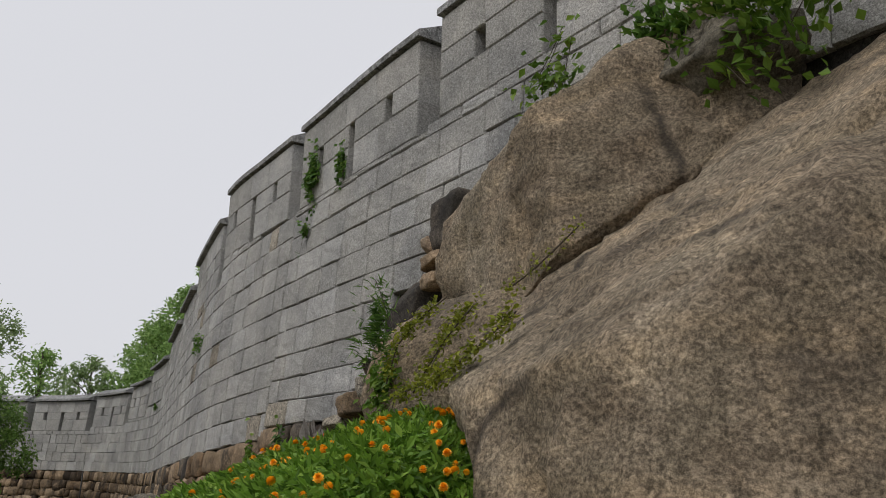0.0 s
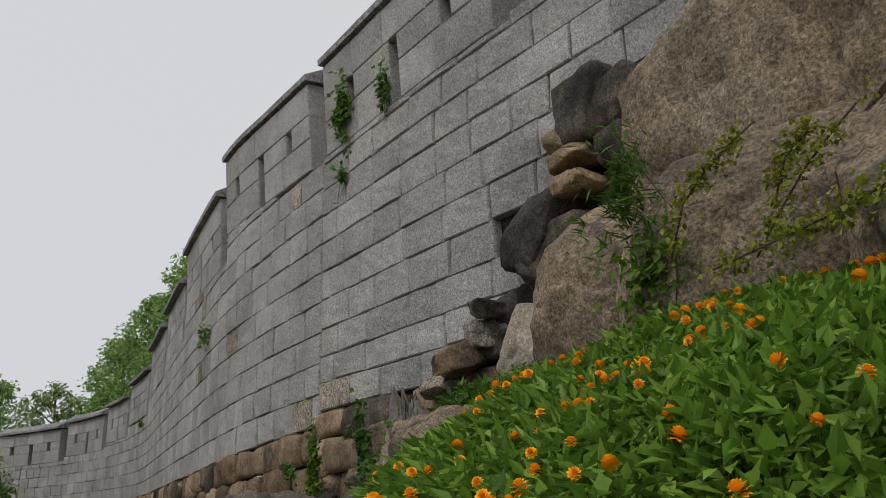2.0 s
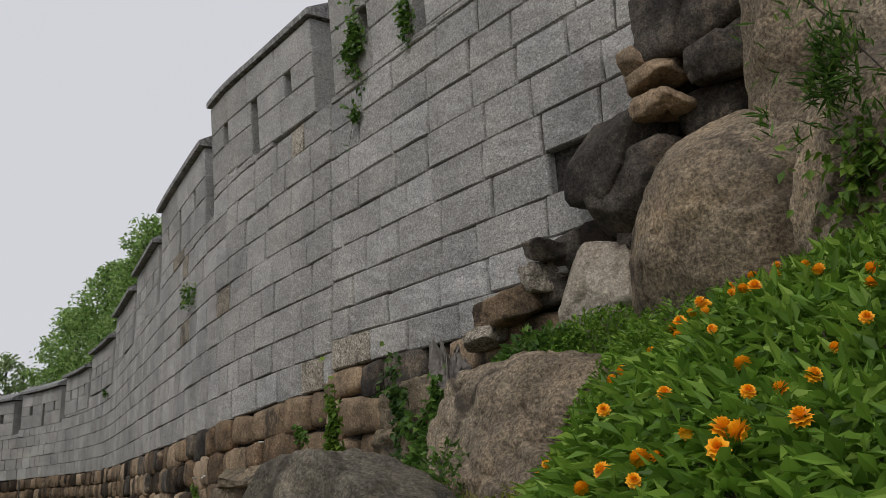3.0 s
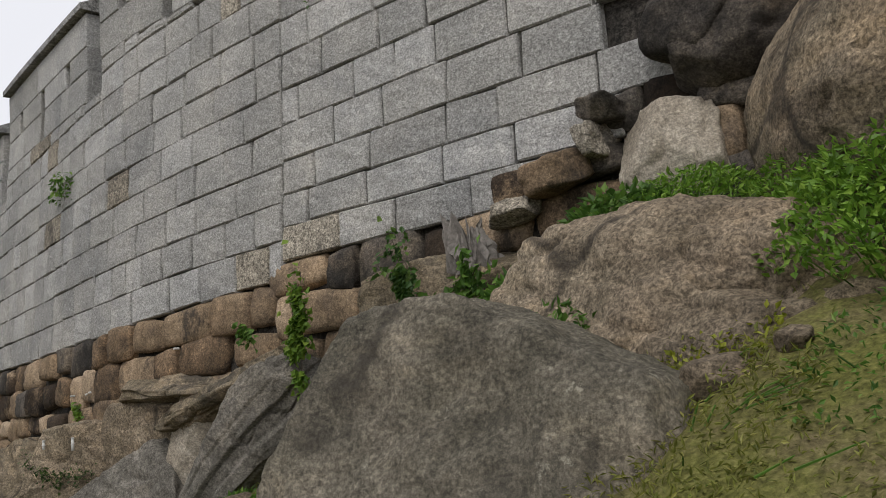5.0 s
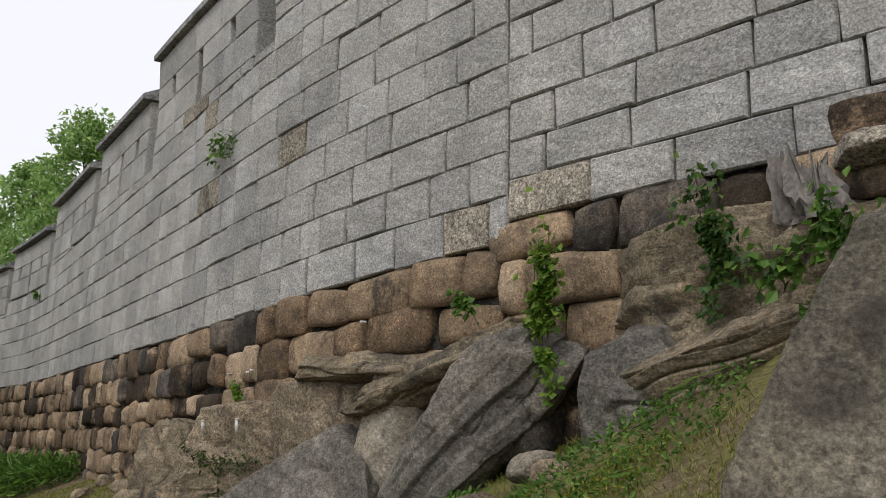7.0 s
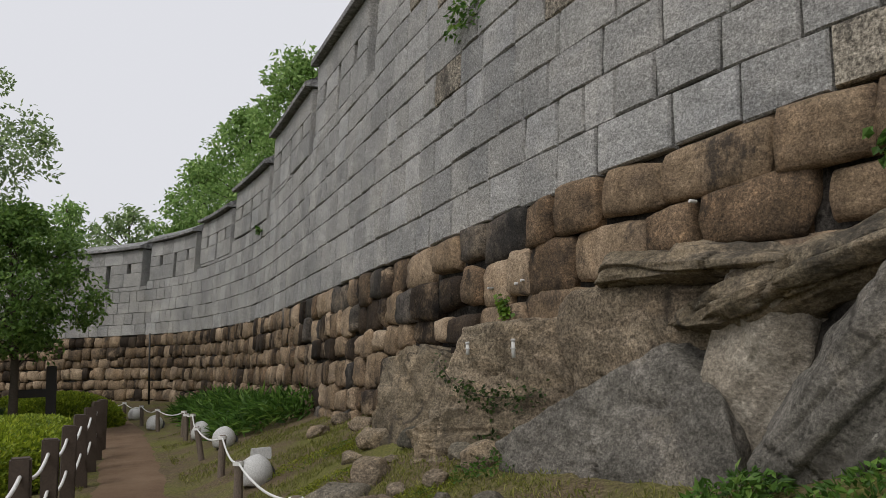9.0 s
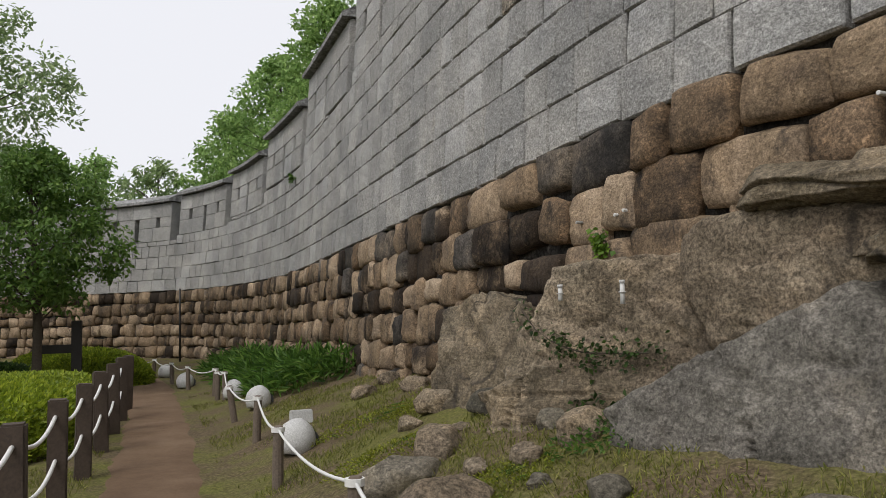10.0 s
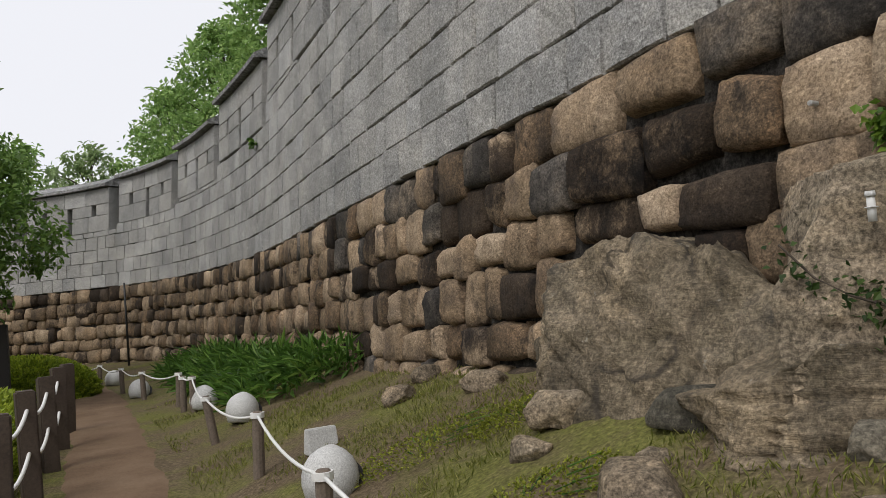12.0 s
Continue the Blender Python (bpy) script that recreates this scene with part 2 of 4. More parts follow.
def ground_z(x, y, rough=True):
    dp = np.hypot(PATH[:, 0] - x, PATH[:, 1] - y)
    i = int(dp.argmin())
    pz = PATH[i, 2]
    j = min(i + 1, len(PATH) - 1)
    tx, ty = PATH[j, 0] - PATH[j - 1, 0], PATH[j, 1] - PATH[j - 1, 1]
    side = tx * (y - PATH[i, 1]) - ty * (x - PATH[i, 0])
    d = dp[i]
    z = pz
    if side < 0:
        dw = np.hypot(WALL[:, 0] - x, WALL[:, 1] - y)
        j = int(dw.argmin())
        zw = float(np.interp(WALL[j, 1], FOOT_Y, FOOT_Z)) if WALL[j, 0] > -14 else -1.0
        a = max(0, d - 0.7) / (max(0, d - 0.7) + dw[j] + 1e-6)
        behind = (x - WALL[j, 0]) * (-WALL_T[j, 1]) + (y - WALL[j, 1]) * WALL_T[j, 0] < 0
        z = zw if behind else pz + (zw - pz) * a
    if rough:
        z += 0.05 * fbm((x, y, 0), 0.7) * sstep(0.3, 1.2, d) + 0.012 * fbm((x, y, 3), 4.0)
    return z

# ---------------------------------------------------------------- ground and path
def soil_material():
    m, n, l, b = mat("thin_grass_and_soil")
    pos = world_coords(n)
    a = noise_tex(n, l, 0.9, 7, 0.7, pos)
    f = noise_tex(n, l, 35, 4, 0.7, pos)
    soil = ramp(n, l, f, [(0.3, (0.055, 0.042, 0.027)), (0.55, (0.145, 0.11, 0.07)), (0.75, (0.25, 0.2, 0.13))])
    grass = ramp(n, l, f, [(0.3, (0.06, 0.062, 0.018)), (0.55, (0.15, 0.15, 0.045)), (0.75, (0.25, 0.235, 0.085))])
    l.new(mixc(n, l, ramp(n, l, a, [(0.42, G3(0)), (0.6, G3(1))]), soil, grass), b.inputs["Base Color"])
    b.inputs["Roughness"].default_value = 0.95
    b.inputs["Specular IOR Level"].default_value = 0.1
    bump(n, l, b, [(a, 0.3), (f, 0.9)], 0.02)
    return m


def dirt_material():
    m, n, l, b = mat("packed_earth_path")
    pos = world_coords(n)
    a = noise_tex(n, l, 1.3, 6, 0.65, pos)
    f = noise_tex(n, l, 60, 5, 0.75, pos)
    col = ramp(n, l, a, [(0.3, (0.13, 0.085, 0.055)), (0.5, (0.17, 0.115, 0.075)), (0.72, (0.22, 0.155, 0.105))])
    col = mixc(n, l, 0.5, col, ramp(n, l, f, [(0.3, G3(0.3)), (0.7, G3(0.7))]), "OVERLAY")
    l.new(col, b.inputs["Base Color"])
    b.inputs["Roughness"].default_value = 0.95
    b.inputs["Specular IOR Level"].default_value = 0.1
    bump(n, l, b, [(a, 0.2), (f, 0.6)], 0.01)
    return m


M_SOIL, M_DIRT = soil_material(), dirt_material()


def build_ground():
    def axis(lo, hi, step, far):
        core = list(np.arange(lo, hi, step))
        out, d = [], step
        x = hi
        while x < far:
            out.append(x)
            d *= 1.6
            x += d
        pre, d, x = [], step, lo - step
        while x > -far:
            pre.append(x)
            d *= 1.6
            x -= d
        return np.array(pre[::-1] + core + out + [far])
    xs, ys = axis(-22, 4, 0.22, 900), axis(-3, 41, 0.22, 900)
    verts, faces = [], []
    for y in ys:
        for x in xs:
            verts.append((x, y, ground_z(x, y)))
    w = len(xs)
    for j in range(len(ys) - 1):
        for i in range(w - 1):
            a = j * w + i
            faces.append((a, a + 1, a + w + 1, a + w))
    ob = data_part("ground", verts, faces, M_SOIL, smooth=True)
    return tagged(ob, "thin worn grass and bare soil sloping up to the wall", "ground", kind="structure")


build_ground()


def build_path():
    verts, faces = [], []
    rows = range(0, len(PATH), 3)
    for r, i in enumerate(rows):
        x, y = PATH[i, 0], PATH[i, 1]
        j = min(i + 1, len(PATH) - 1)
        t = Vector((PATH[j, 0] - PATH[j - 1, 0], PATH[j, 1] - PATH[j - 1, 1])).normalized()
        nrm = Vector((-t.y, t.x))
        wl_ = 0.55 + 0.12 * fbm((i * 0.1, 0, 0), 1.0)
        wr_ = 0.5 + 0.12 * fbm((i * 0.1, 9, 0), 1.0)
        for q in np.linspace(-wr_, wl_, 7):
            px, py = x + nrm.x * q, y + nrm.y * q
            edge = -0.03 if q in (-wr_, wl_) else 0.018
            verts.append((px, py, ground_z(px, py) + edge))
        if r:
            for c in range(6):
                a = (r - 1) * 7 + c
                faces.append((a, a + 7, a + 8, a + 1))
    ob = data_part("path", verts, faces, M_DIRT, smooth=True)
    tagged(ob, "brown packed earth footpath with ragged grass edges", "path", kind="structure")


build_path()

# ---------------------------------------------------------------- the fortress wall
NEAR_EDGES = [1.74, 2.12, 2.46, 2.80, 3.16, 3.56, 3.95, 4.35, 4.74, 5.12, 5.5, 5.88, 6.26, 6.64]
ROW_FAR = 0.405
SEAM_Y = 12.9
GREY_Y = [-9, 8.68, 8.69, 8.9, 8.91, 9.42, 9.43, 9.88, 9.89, 10.48, 10.49, 60]
GREY_Z = [4.35, 4.35, 3.95, 3.95, 3.56, 3.56, 2.80, 2.80, 2.46, 2.46, 2.12, 2.12]
FALL_Y = [12.0, 14.3, 15.9, 18.7, 24.0, 30.0, 45.0]
FALL_Z = [1.97, 1.86, 1.71, 1.58, 1.44, 1.3, 1.295]
CAPS = [(2.0, 5.3, 7.45), (-0.25, 9.3, 7.1), (-2.45, 13.0, 7.02), (-4.37, 16.43, 7.0), (-6.44, 21.04, 6.5), (-7.91, 24.75, 5.97), (-9.56, 28.98, 5.72),
        (-11.45, 33.0, 5.2), (-13.4, 36.4, 4.85), (-16.1, 39.3, 4.65), (-19.9, 41.1, 4.5), (-24.3, 41.9, 4.5), (-28.8, 42.1, 4.5), (-33.3, 42.0, 4.5)]
MERLONS = []
for cx, cy, cz in CAPS:
    MERLONS.append((float(WALL_S[np.hypot(WALL[:, 0] - cx, WALL[:, 1] - cy).argmin()]) - (0.38 if cy > 20 else 0.0), cz))
MERLON_H = 1.42          # coping's lower tip above the parapet's foot
GAP = 0.5


def parapet_foot(s):
    for (s1, z1) in MERLONS:
        if s <= s1 + 0.02:
            return z1 - MERLON_H
    return MERLONS[-1][1] - MERLON_H


def far_foot(s):
    y = float(np.interp(s, WALL_S, WALL[:, 1]))
    return 1.295 if s > s_of_y(41.0) else float(np.interp(y, FALL_Y, FALL_Z))


def grey_foot(s):
    y = float(np.interp(s, WALL_S, WALL[:, 1]))
    if s > s_of_y(SEAM_Y):
        return far_foot(s)
    return float(np.interp(y, GREY_Y, GREY_Z))


rng = random.Random(7)


def block_shape(s0, s1, z0, z1, joint=0.006, proud=0.0, bulge=0.018, inset=0.03, depth=0.3, cells=2, wob=0.006, round_=0.0, outline=0.0, rag=0.0, tilt=0.0):
    """Vertices and faces of one stone in the wall's face, in the world."""
    bed = joint if round_ else joint * 0.45
    sa, sb, za, zb = s0 + joint, s1 - joint, z0 + bed, z1 - bed
    verts, faces = [], []
    n = cells + 2
    us = [0] + [inset / max(sb - sa, .05) + (1 - 2 * inset / max(sb - sa, .05)) * k / (cells - 1) for k in range(cells)] + [1]
    vs = [0] + [inset / max(zb - za, .05) + (1 - 2 * inset / max(zb - za, .05)) * k / (cells - 1) for k in range(cells)] + [1]
    corner = [(rng.uniform(-1, 1) * outline, rng.uniform(-1, 1) * outline) for _ in range(4)]
    for b, v in enumerate(vs):
        for a, u in enumerate(us):
            uu, vv = u, v
            if round_:
                cu, cv = 2 * u - 1, 2 * v - 1
                uu = 0.5 + 0.5 * cu * (1 - round_ * cv * cv * 0.5)
                vv = 0.5 + 0.5 * cv * (1 - round_ * cu * cu * 0.5)
            ds = sum(c[0] * wgt for c, wgt in zip(corner, ((1 - u) * (1 - v), u * (1 - v), (1 - u) * v, u * v)))
            dz = sum(c[1] * wgt for c, wgt in zip(corner, ((1 - u) * (1 - v), u * (1 - v), (1 - u) * v, u * v)))
            dz += tilt * (u - 0.5)
            rim = a in (0, n - 1) or b in (0, n - 1)
            if rim:
                o = proud - (0.017 if not round_ else 0.03)
                ds += rng.uniform(-rag, rag)
                dz += rng.uniform(-rag, rag)
            else:
                o = proud + bulge * (1 - 0.5 * ((2 * u - 1) ** 4 + (2 * v - 1) ** 4)) + rng.uniform(-wob, wob)
            verts.append(wall_at(sa + (sb - sa) * uu + ds, za + (zb - za) * vv + dz, o))
    for b in range(n - 1):
        for a in range(n - 1):
            i = b * n + a
            faces.append((i, i + n, i + n + 1, i + 1))
    k = len(verts)
    for u, v in ((0, 0), (1, 0), (1, 1), (0, 1)):
        verts.append(wall_at(sa + (sb - sa) * u, za + (zb - za) * v + tilt * (u - 0.5), -depth))
    bottom = list(range(0, n))
    right = [n - 1 + n * j for j in range(n)]
    top = [n * n - 1 - j for j in range(n)]
    left = [n * (n - 1) - n * j for j in range(n)]
    for edge, b0, b1 in ((bottom, 0, 1), (right, 1, 2), (top, 2, 3), (left, 3, 0)):
        faces.append((*edge, k + b1, k + b0))
    return verts, faces


class Pile:
    """Stones of one wall: the first ones as pieces, the rest joined into one part."""
    def __init__(self, name, parent, material, limit, rest_label, smooth=False):
        self.smooth = smooth
        self.name, self.parent, self.material, self.limit, self.count = name, parent, material, limit, 0
        self.v, self.f, self.rest_label = [], [], rest_label

    def add(self, shape, near, material=None):
        verts, faces = shape
        if near and self.count < self.limit:
            c = sum(verts, Vector()) / len(verts)
            ob = data_part(self.name, [tuple(p - c) for p in verts], faces, material or self.material, smooth=self.smooth)
            ob.location = c
            under(ob, self.parent)
            self.count += 1
        else:
            k = len(self.v)
            self.v += [tuple(p) for p in verts]
            self.f += [tuple(i + k for i in q) for q in faces]

    def close(self, name):
        if self.v:
            ob = data_part(name, self.v, self.f, self.material, label=self.rest_label, smooth=self.smooth)
            under(ob, self.parent)
            ob["kind"] = "stuff"


def build_core():
    """The wall's dark body behind the stones, with its back and top."""
    verts, faces = [], []
    ss = np.arange(0, WALL_S[-1], 0.5)
    for i, s in enumerate(ss):
        top = parapet_foot(s) - 0.05
        verts += [wall_at(s, -1.6, -0.1), wall_at(s, top, -0.1), wall_at(s, top, -1.6), wall_at(s, -1.6, -2.6)]
        if i:
            k = 4 * (i - 1)
            for a in range(4):
                b = (a + 1) % 4
                faces.append((k + a, k + b, k + 4 + b, k + 4 + a))
    ob = data_part("wall_1", [tuple(v) for v in verts], faces, M_MORTAR)
    return tagged(ob, "old fortress wall of grey granite courses over tan boulders", "wall", kind="structure")


core = build_core()


def build_courses():
    pile = Pile("granite_block", core, M_GREY, 300, "grey squared granite blocks of the far wall")
    s_turn, s_end = s_of_y(SEAM_Y), s_of_y(41.3) + 14
    near0, near1 = s_of_y(8.6), s_of_y(21.0)
    for near_part, first, last, w0, w1 in ((True, 4.0, s_turn, 0.5, 0.97), (False, s_turn, s_end, 0.34, 0.76)):
        for k in range(13 if near_part else 14):
            s = first
            w = rng.uniform(0.2, w1)
            while s < last - 0.01:
                w = min(w, last - s) if last - s - w > 0.2 else last - s
                mid = s + w / 2
                lean = 0.0
                if near_part:
                    z0, z1 = NEAR_EDGES[k], NEAR_EDGES[k + 1]
                else:
                    z0 = far_foot(mid) + ROW_FAR * k
                    z1 = z0 + ROW_FAR
                    lean = far_foot(s + w) - far_foot(s)
                top = min(z1, parapet_foot(mid))
                if z0 >= grey_foot(mid) - 0.05 and top - z0 > 0.08:
                    low = k == 1 if near_part else k < 1
                    old = (s_of_y(11.9) < mid < s_of_y(14.0) and low and rng.random() < 0.6) or rng.random() < 0.015
                    close = s < near1 + 6
                    shape = block_shape(s + 0.002, s + w - 0.002, z0 + rng.uniform(-0.006, 0.006), top, joint=rng.uniform(0.005, 0.009), proud=rng.uniform(-0.007, 0.007),
                                        bulge=rng.uniform(0.004, 0.012), inset=rng.uniform(0.01, 0.016), outline=0.011, cells=5 if close else 2, wob=0.006, rag=0.0045 if close else 0.002, tilt=lean)
                    pile.add(shape, near0 < mid < near1 and k < 10, M_OLD if old else None)
                s += w
                w = rng.uniform(w0, w1)
    pile.close("far_blocks")


def build_old_stones():
    pile = Pile("field_stone", core, M_BROWN, 280, "tan and black rounded field stones of the far wall", True)
    s_end = s_of_y(41.3) + 14
    near0, near1 = s_of_y(8.0), s_of_y(27)
    heights = [0.415, 0.4, 0.34, 0.42, 0.33, 0.38, 0.36, 0.4, 0.36, 0.36, 0.36, 0.36]
    # rows counted down from the grey stones' foot
    rows = [(a, b) for a, b in zip(NEAR_EDGES[:7], NEAR_EDGES[1:8])][::-1]
    z = NEAR_EDGES[0]
    for h in heights:
        rows.append((z - h, z))
        z -= h
    for z0, z1 in rows:
        s = s_of_y(7.0) + rng.uniform(0, 0.4)
        while s < s_end:
            y = float(np.interp(s, WALL_S, WALL[:, 1]))
            big = 1.45 if y < 18.5 else 1.0
            w = rng.choice((0.26, 0.34, 0.42, 0.5, 0.6)) * rng.uniform(0.9, 1.1) * big
            mid = s + w / 2
            top = grey_foot(mid)
            foot = float(np.interp(y, FOOT_Y, FOOT_Z)) - 0.35 if s < s_of_y(40) else -1.3
            lift = 0.0
            if s > s_of_y(SEAM_Y):
                lift = top - NEAR_EDGES[0]
            if z1 + lift <= top + 0.05 and z1 > foot and y > 8.0:
                j = 0.008
                wet = rng.random() < (0.85 if y < 9.6 else 0.3 if z1 + lift > top - 0.25 and y < 26 else 0.05)
                under_grey = z1 + lift > top - 0.25
                pile.add(block_shape(s, s + w, z0 + lift + rng.uniform(-0.045, 0.035), z1 + lift + (0.01 if under_grey else rng.uniform(-0.035, 0.045)), joint=j, proud=rng.uniform(-0.045, 0.04),
                                     bulge=rng.uniform(0.02, 0.05), inset=0.03, cells=5 if y < 24 else 3, wob=0.014, round_=0.17, outline=0.05, rag=0.01), near0 < mid < near1, M_STAIN_SHADE if wet else None)
            s += w
    pile.close("far_field_stones")


build_courses()
build_old_stones()


def build_merlon(s0, s1, tip):
    """One merlon: blocks round three loopholes, and a sloped coping."""
    z = tip - MERLON_H
    L, mid = s1 - s0, (s0 + s1) / 2
    m = thing("merlon", wall_at(mid, z), "grey granite parapet merlon with three loopholes and sloped coping", "merlon", "merlons along the parapet")
    hole = 0.21
    top1, top2, top3 = z + 0.5, z + 0.86, z + MERLON_H - 0.06
    spans = []
    a, b = s0 + L * 0.2, s0 + L * 0.8
    q = [s0, s0 + L * 0.27, mid - hole / 2]
    for u, v in zip(q, q[1:]):
        spans.append((u, v, z, top1))
    q = [mid + hole / 2, s0 + L * 0.76, s1]
    for u, v in zip(q, q[1:]):
        spans.append((u, v, z, top1))
    for u, v in ((s0, a - hole / 2), (a + hole / 2, mid - hole / 2), (mid + hole / 2, b - hole / 2), (b + hole / 2, s1)):
        spans.append((u, v, top1, top2))
    for u, v in ((0, 0.3), (0.3, 0.56), (0.56, 0.78), (0.78, 1)):
        spans.append((s0 + L * u, s0 + L * v, top2, top3))
    for u, v, c, d in spans:
        verts, faces = block_shape(u, v, c, d, joint=0.003, proud=rng.uniform(-0.003, 0.003), bulge=0.006, inset=0.015, depth=0.75, wob=0.002)
        under(data_part("parapet_block", [tuple(p) for p in verts], faces, M_GREY), m)
    # coping of three slabs
    for u, v in ((0, 0.34), (0.34, 0.67), (0.67, 1)):
        ua, ub = s0 - (0.05 if u == 0 else -0.002) + L * u, s0 + L * v + (0.03 if v == 1 else -0.002)
        verts, faces = [], []
        prof = [(0.055, -0.03), (0.055, 0.06), (-0.42, 0.28), (-0.9, 0.06), (-0.9, -0.03)]
        n = 5
        for i in range(n):
            s = ua + (ub - ua) * i / (n - 1)
            for o, h in prof:
                p = wall_at(s, z, o)
                verts.append((p.x, p.y, tip + h))
            if i:
                for c in range(5):
                    d = (c + 1) % 5
                    k = 5 * (i - 1)
                    faces.append((k + c, k + d, k + 5 + d, k + 5 + c))
        faces += [tuple(range(5)), tuple(range(5 * n - 1, 5 * n - 6, -1))]
        under(data_part("coping_stone", verts, faces, M_CAP), m)


for (sa, za), (sb, zb) in zip(MERLONS, MERLONS[1:]):
    build_merlon(sa + GAP, sb, zb)

# ---------------------------------------------------------------- rocks
def rock(name, at, size, turn=(0, 0, 0), seed=0, material=None, detail=5, lump=0.16, cuts=(), label="", category="boulder", square=2.4, fine=0.04, facets=6, wcuts=(), strata=None, crag=0.0):
    """A boulder: a superellipsoid, lumped by noise, broken by planes (in its own unit space, and by point and normal in the world), then roughened."""
    bm = bmesh.new()
    bmesh.ops.create_icosphere(bm, subdivisions=detail, radius=1)
    off = Vector((seed * 7.3, seed * 3.1, seed * 1.7))
    g = random.Random(seed)
    planes = [(Vector(c).normalized(), d) for c, d in cuts]
    for k in range(facets):
        planes.append((Vector((g.gauss(0, 1), g.gauss(0, 1), g.gauss(0, 0.8))).normalized(), g.uniform(0.8, 0.98)))
    m = pose(*at, *turn)
    inv = m.inverted()
    worlds = [(Vector(p), Vector(c).normalized()) for p, c in wcuts]
    for v in bm.verts:
        d = v.co.normalized()
        r = 1 / (abs(d.x) ** square + abs(d.y) ** square + abs(d.z) ** square) ** (1 / square)
        p = d * r
        p *= 1 + lump * noise.fractal(d * 1.3 + off, 0.9, 2.0, 3)
        for q, cd in planes:
            e = p.dot(q) - cd
            if e > 0:
                p -= q * e * 0.96
        w = Vector((p.x * size[0], p.y * size[1], p.z * size[2]))
        if worlds:
            ww = m @ w
            for c, q in worlds:
                e = (ww - c).dot(q)
                if e > 0:
                    ww -= q * e * 0.93
            w = inv @ ww
        rough = fine * noise.fractal(w * 1.7 + off, 0.8, 2.1, 6) + fine * 0.5 * noise.fractal(w * 7 + off, 0.7, 2.1, 4)
        if crag:
            rough += crag * (noise.ridged_multi_fractal(w * 1.8 + off, 0.9, 2.2, 5, 0.9, 1.6) - 0.9)
        if strata:
            # beds of uneven thickness, each standing out or back, split by a groove
            amp, thick, dip = strata
            h = (w.z + dip * w.x + 0.07 * noise.noise(w * 1.4 + off)) / thick
            k = math.floor(h)
            a, b = noise.cell(Vector((k + 0.5, seed, 0.5))), noise.cell(Vector((k + 1.5, seed, 0.5)))
            e = sstep(0.82, 1.0, h - k)
            rough += amp * (a + (b - a) * e) - amp * 0.7 * max(0, 1 - abs(h - k - 0.9) / 0.1)
        crack = noise.noise(w * 0.9 + off * 2) + 0.4 * noise.noise(w * 2.7 + off)
        rough -= fine * 1.7 * max(0, 1 - abs(crack) / 0.03)
        v.co = w + d * rough
    ob = part(name, bm, material or M_ROCK, None, smooth=True)
    ob.matrix_world = m
    return tagged(ob, label, category)


rock("boulder", (2.3, 4.6, 1.5), (2.25, 1.9, 3.0), (0, 0, 12), 3, M_ROCK, 6, 0.06, crag=0.03, label="huge tan granite boulder leaning against the fortress wall", square=2.2, fine=0.06, facets=3,
     wcuts=[((0.68, 4.7, 2.5), (-0.6, -0.22, 0.74)), ((0.12, 4.4, 1.6), (-0.9, 0.08, -0.3))])
rock("boulder", (0.36, 5.95, 1.9), (0.95, 0.56, 0.86), (0, -4, -37), 6, M_ROCK, 6, 0.05, label="rounded tan boulder shoulder overgrown with creeper", fine=0.035, facets=3)
rock("boulder", (1.75, 6.75, 2.9), (1.75, 1.75, 2.6), (0, 0, 30), 5, M_ROCK, 6, 0.06, crag=0.035, label="tan granite boulder high against the fortress wall", fine=0.06, facets=4,
     wcuts=[((0.74, 6.2, 4.15), (-0.59, 0.0, 0.81)), ((0.62, 5.05, 2.98), (0.4, -0.42, -0.8))])
rock("boulder", (1.95, 5.5, 4.3), (0.62, 0.5, 0.36), (0, -12, -50), 29, M_ROCKG, 5, 0.15, label="dark mossy boulder on top of the rock pile", facets=8)
rock("boulder", (0.37, 8.0, 2.1), (0.98, 1.3, 0.9), (0, 0, -24.6), 8, M_ROCK, 6, 0.05, label="smooth egg-shaped tan boulder at the wall's foot", fine=0.03, facets=2)
rock("boulder", (0.35, 6.9, 1.5), (0.8, 1.1, 0.75), (0, 0, 10), 9, M_ROCK, 5, 0.08, label="low tan boulder in the shade of the rock pile", fine=0.04, facets=5)
rock("boulder", (-0.45, 9.4, 2.15), (0.4, 0.26, 0.5), (0, -6, -57), 31, M_ROCKP, 5, 0.06, label="pale stained stone with white streaks at the foot of the wall", square=5, facets=14, fine=0.02)
rock("boulder", (-1.27, 8.52, 0.8), (1.38, 0.6, 0.92), (0, 4, -60), 11, M_ROCK, 6, 0.07, crag=0.03, label="low layered tan boulder among weeds", facets=7, fine=0.04, strata=(0.035, 0.21, 0.25))
rock("boulder", (-1.2, 7.55, 0.52), (1.0, 0.5, 0.62), (0, 8, -60), 12, M_ROCK, 6, 0.06, crag=0.03, label="tan boulder running down into the weeds", facets=7, fine=0.04, strata=(0.03, 0.19, 0.25))
rock("boulder", (-2.66, 8.18, -0.28), (1.15, 0.46, 1.5), (0, 0, -49.5), 14, M_ROCKG, 6, 0.035, crag=0.028, label="large grey lichen-covered boulder on the slope", square=3.3, facets=3, fine=0.045,
     wcuts=[((-2.8, 7.93, 0.79), (-0.71, -0.62, 0.33)), ((-2.5, 8.1, 1.16), (0.32, -0.3, 0.9))])
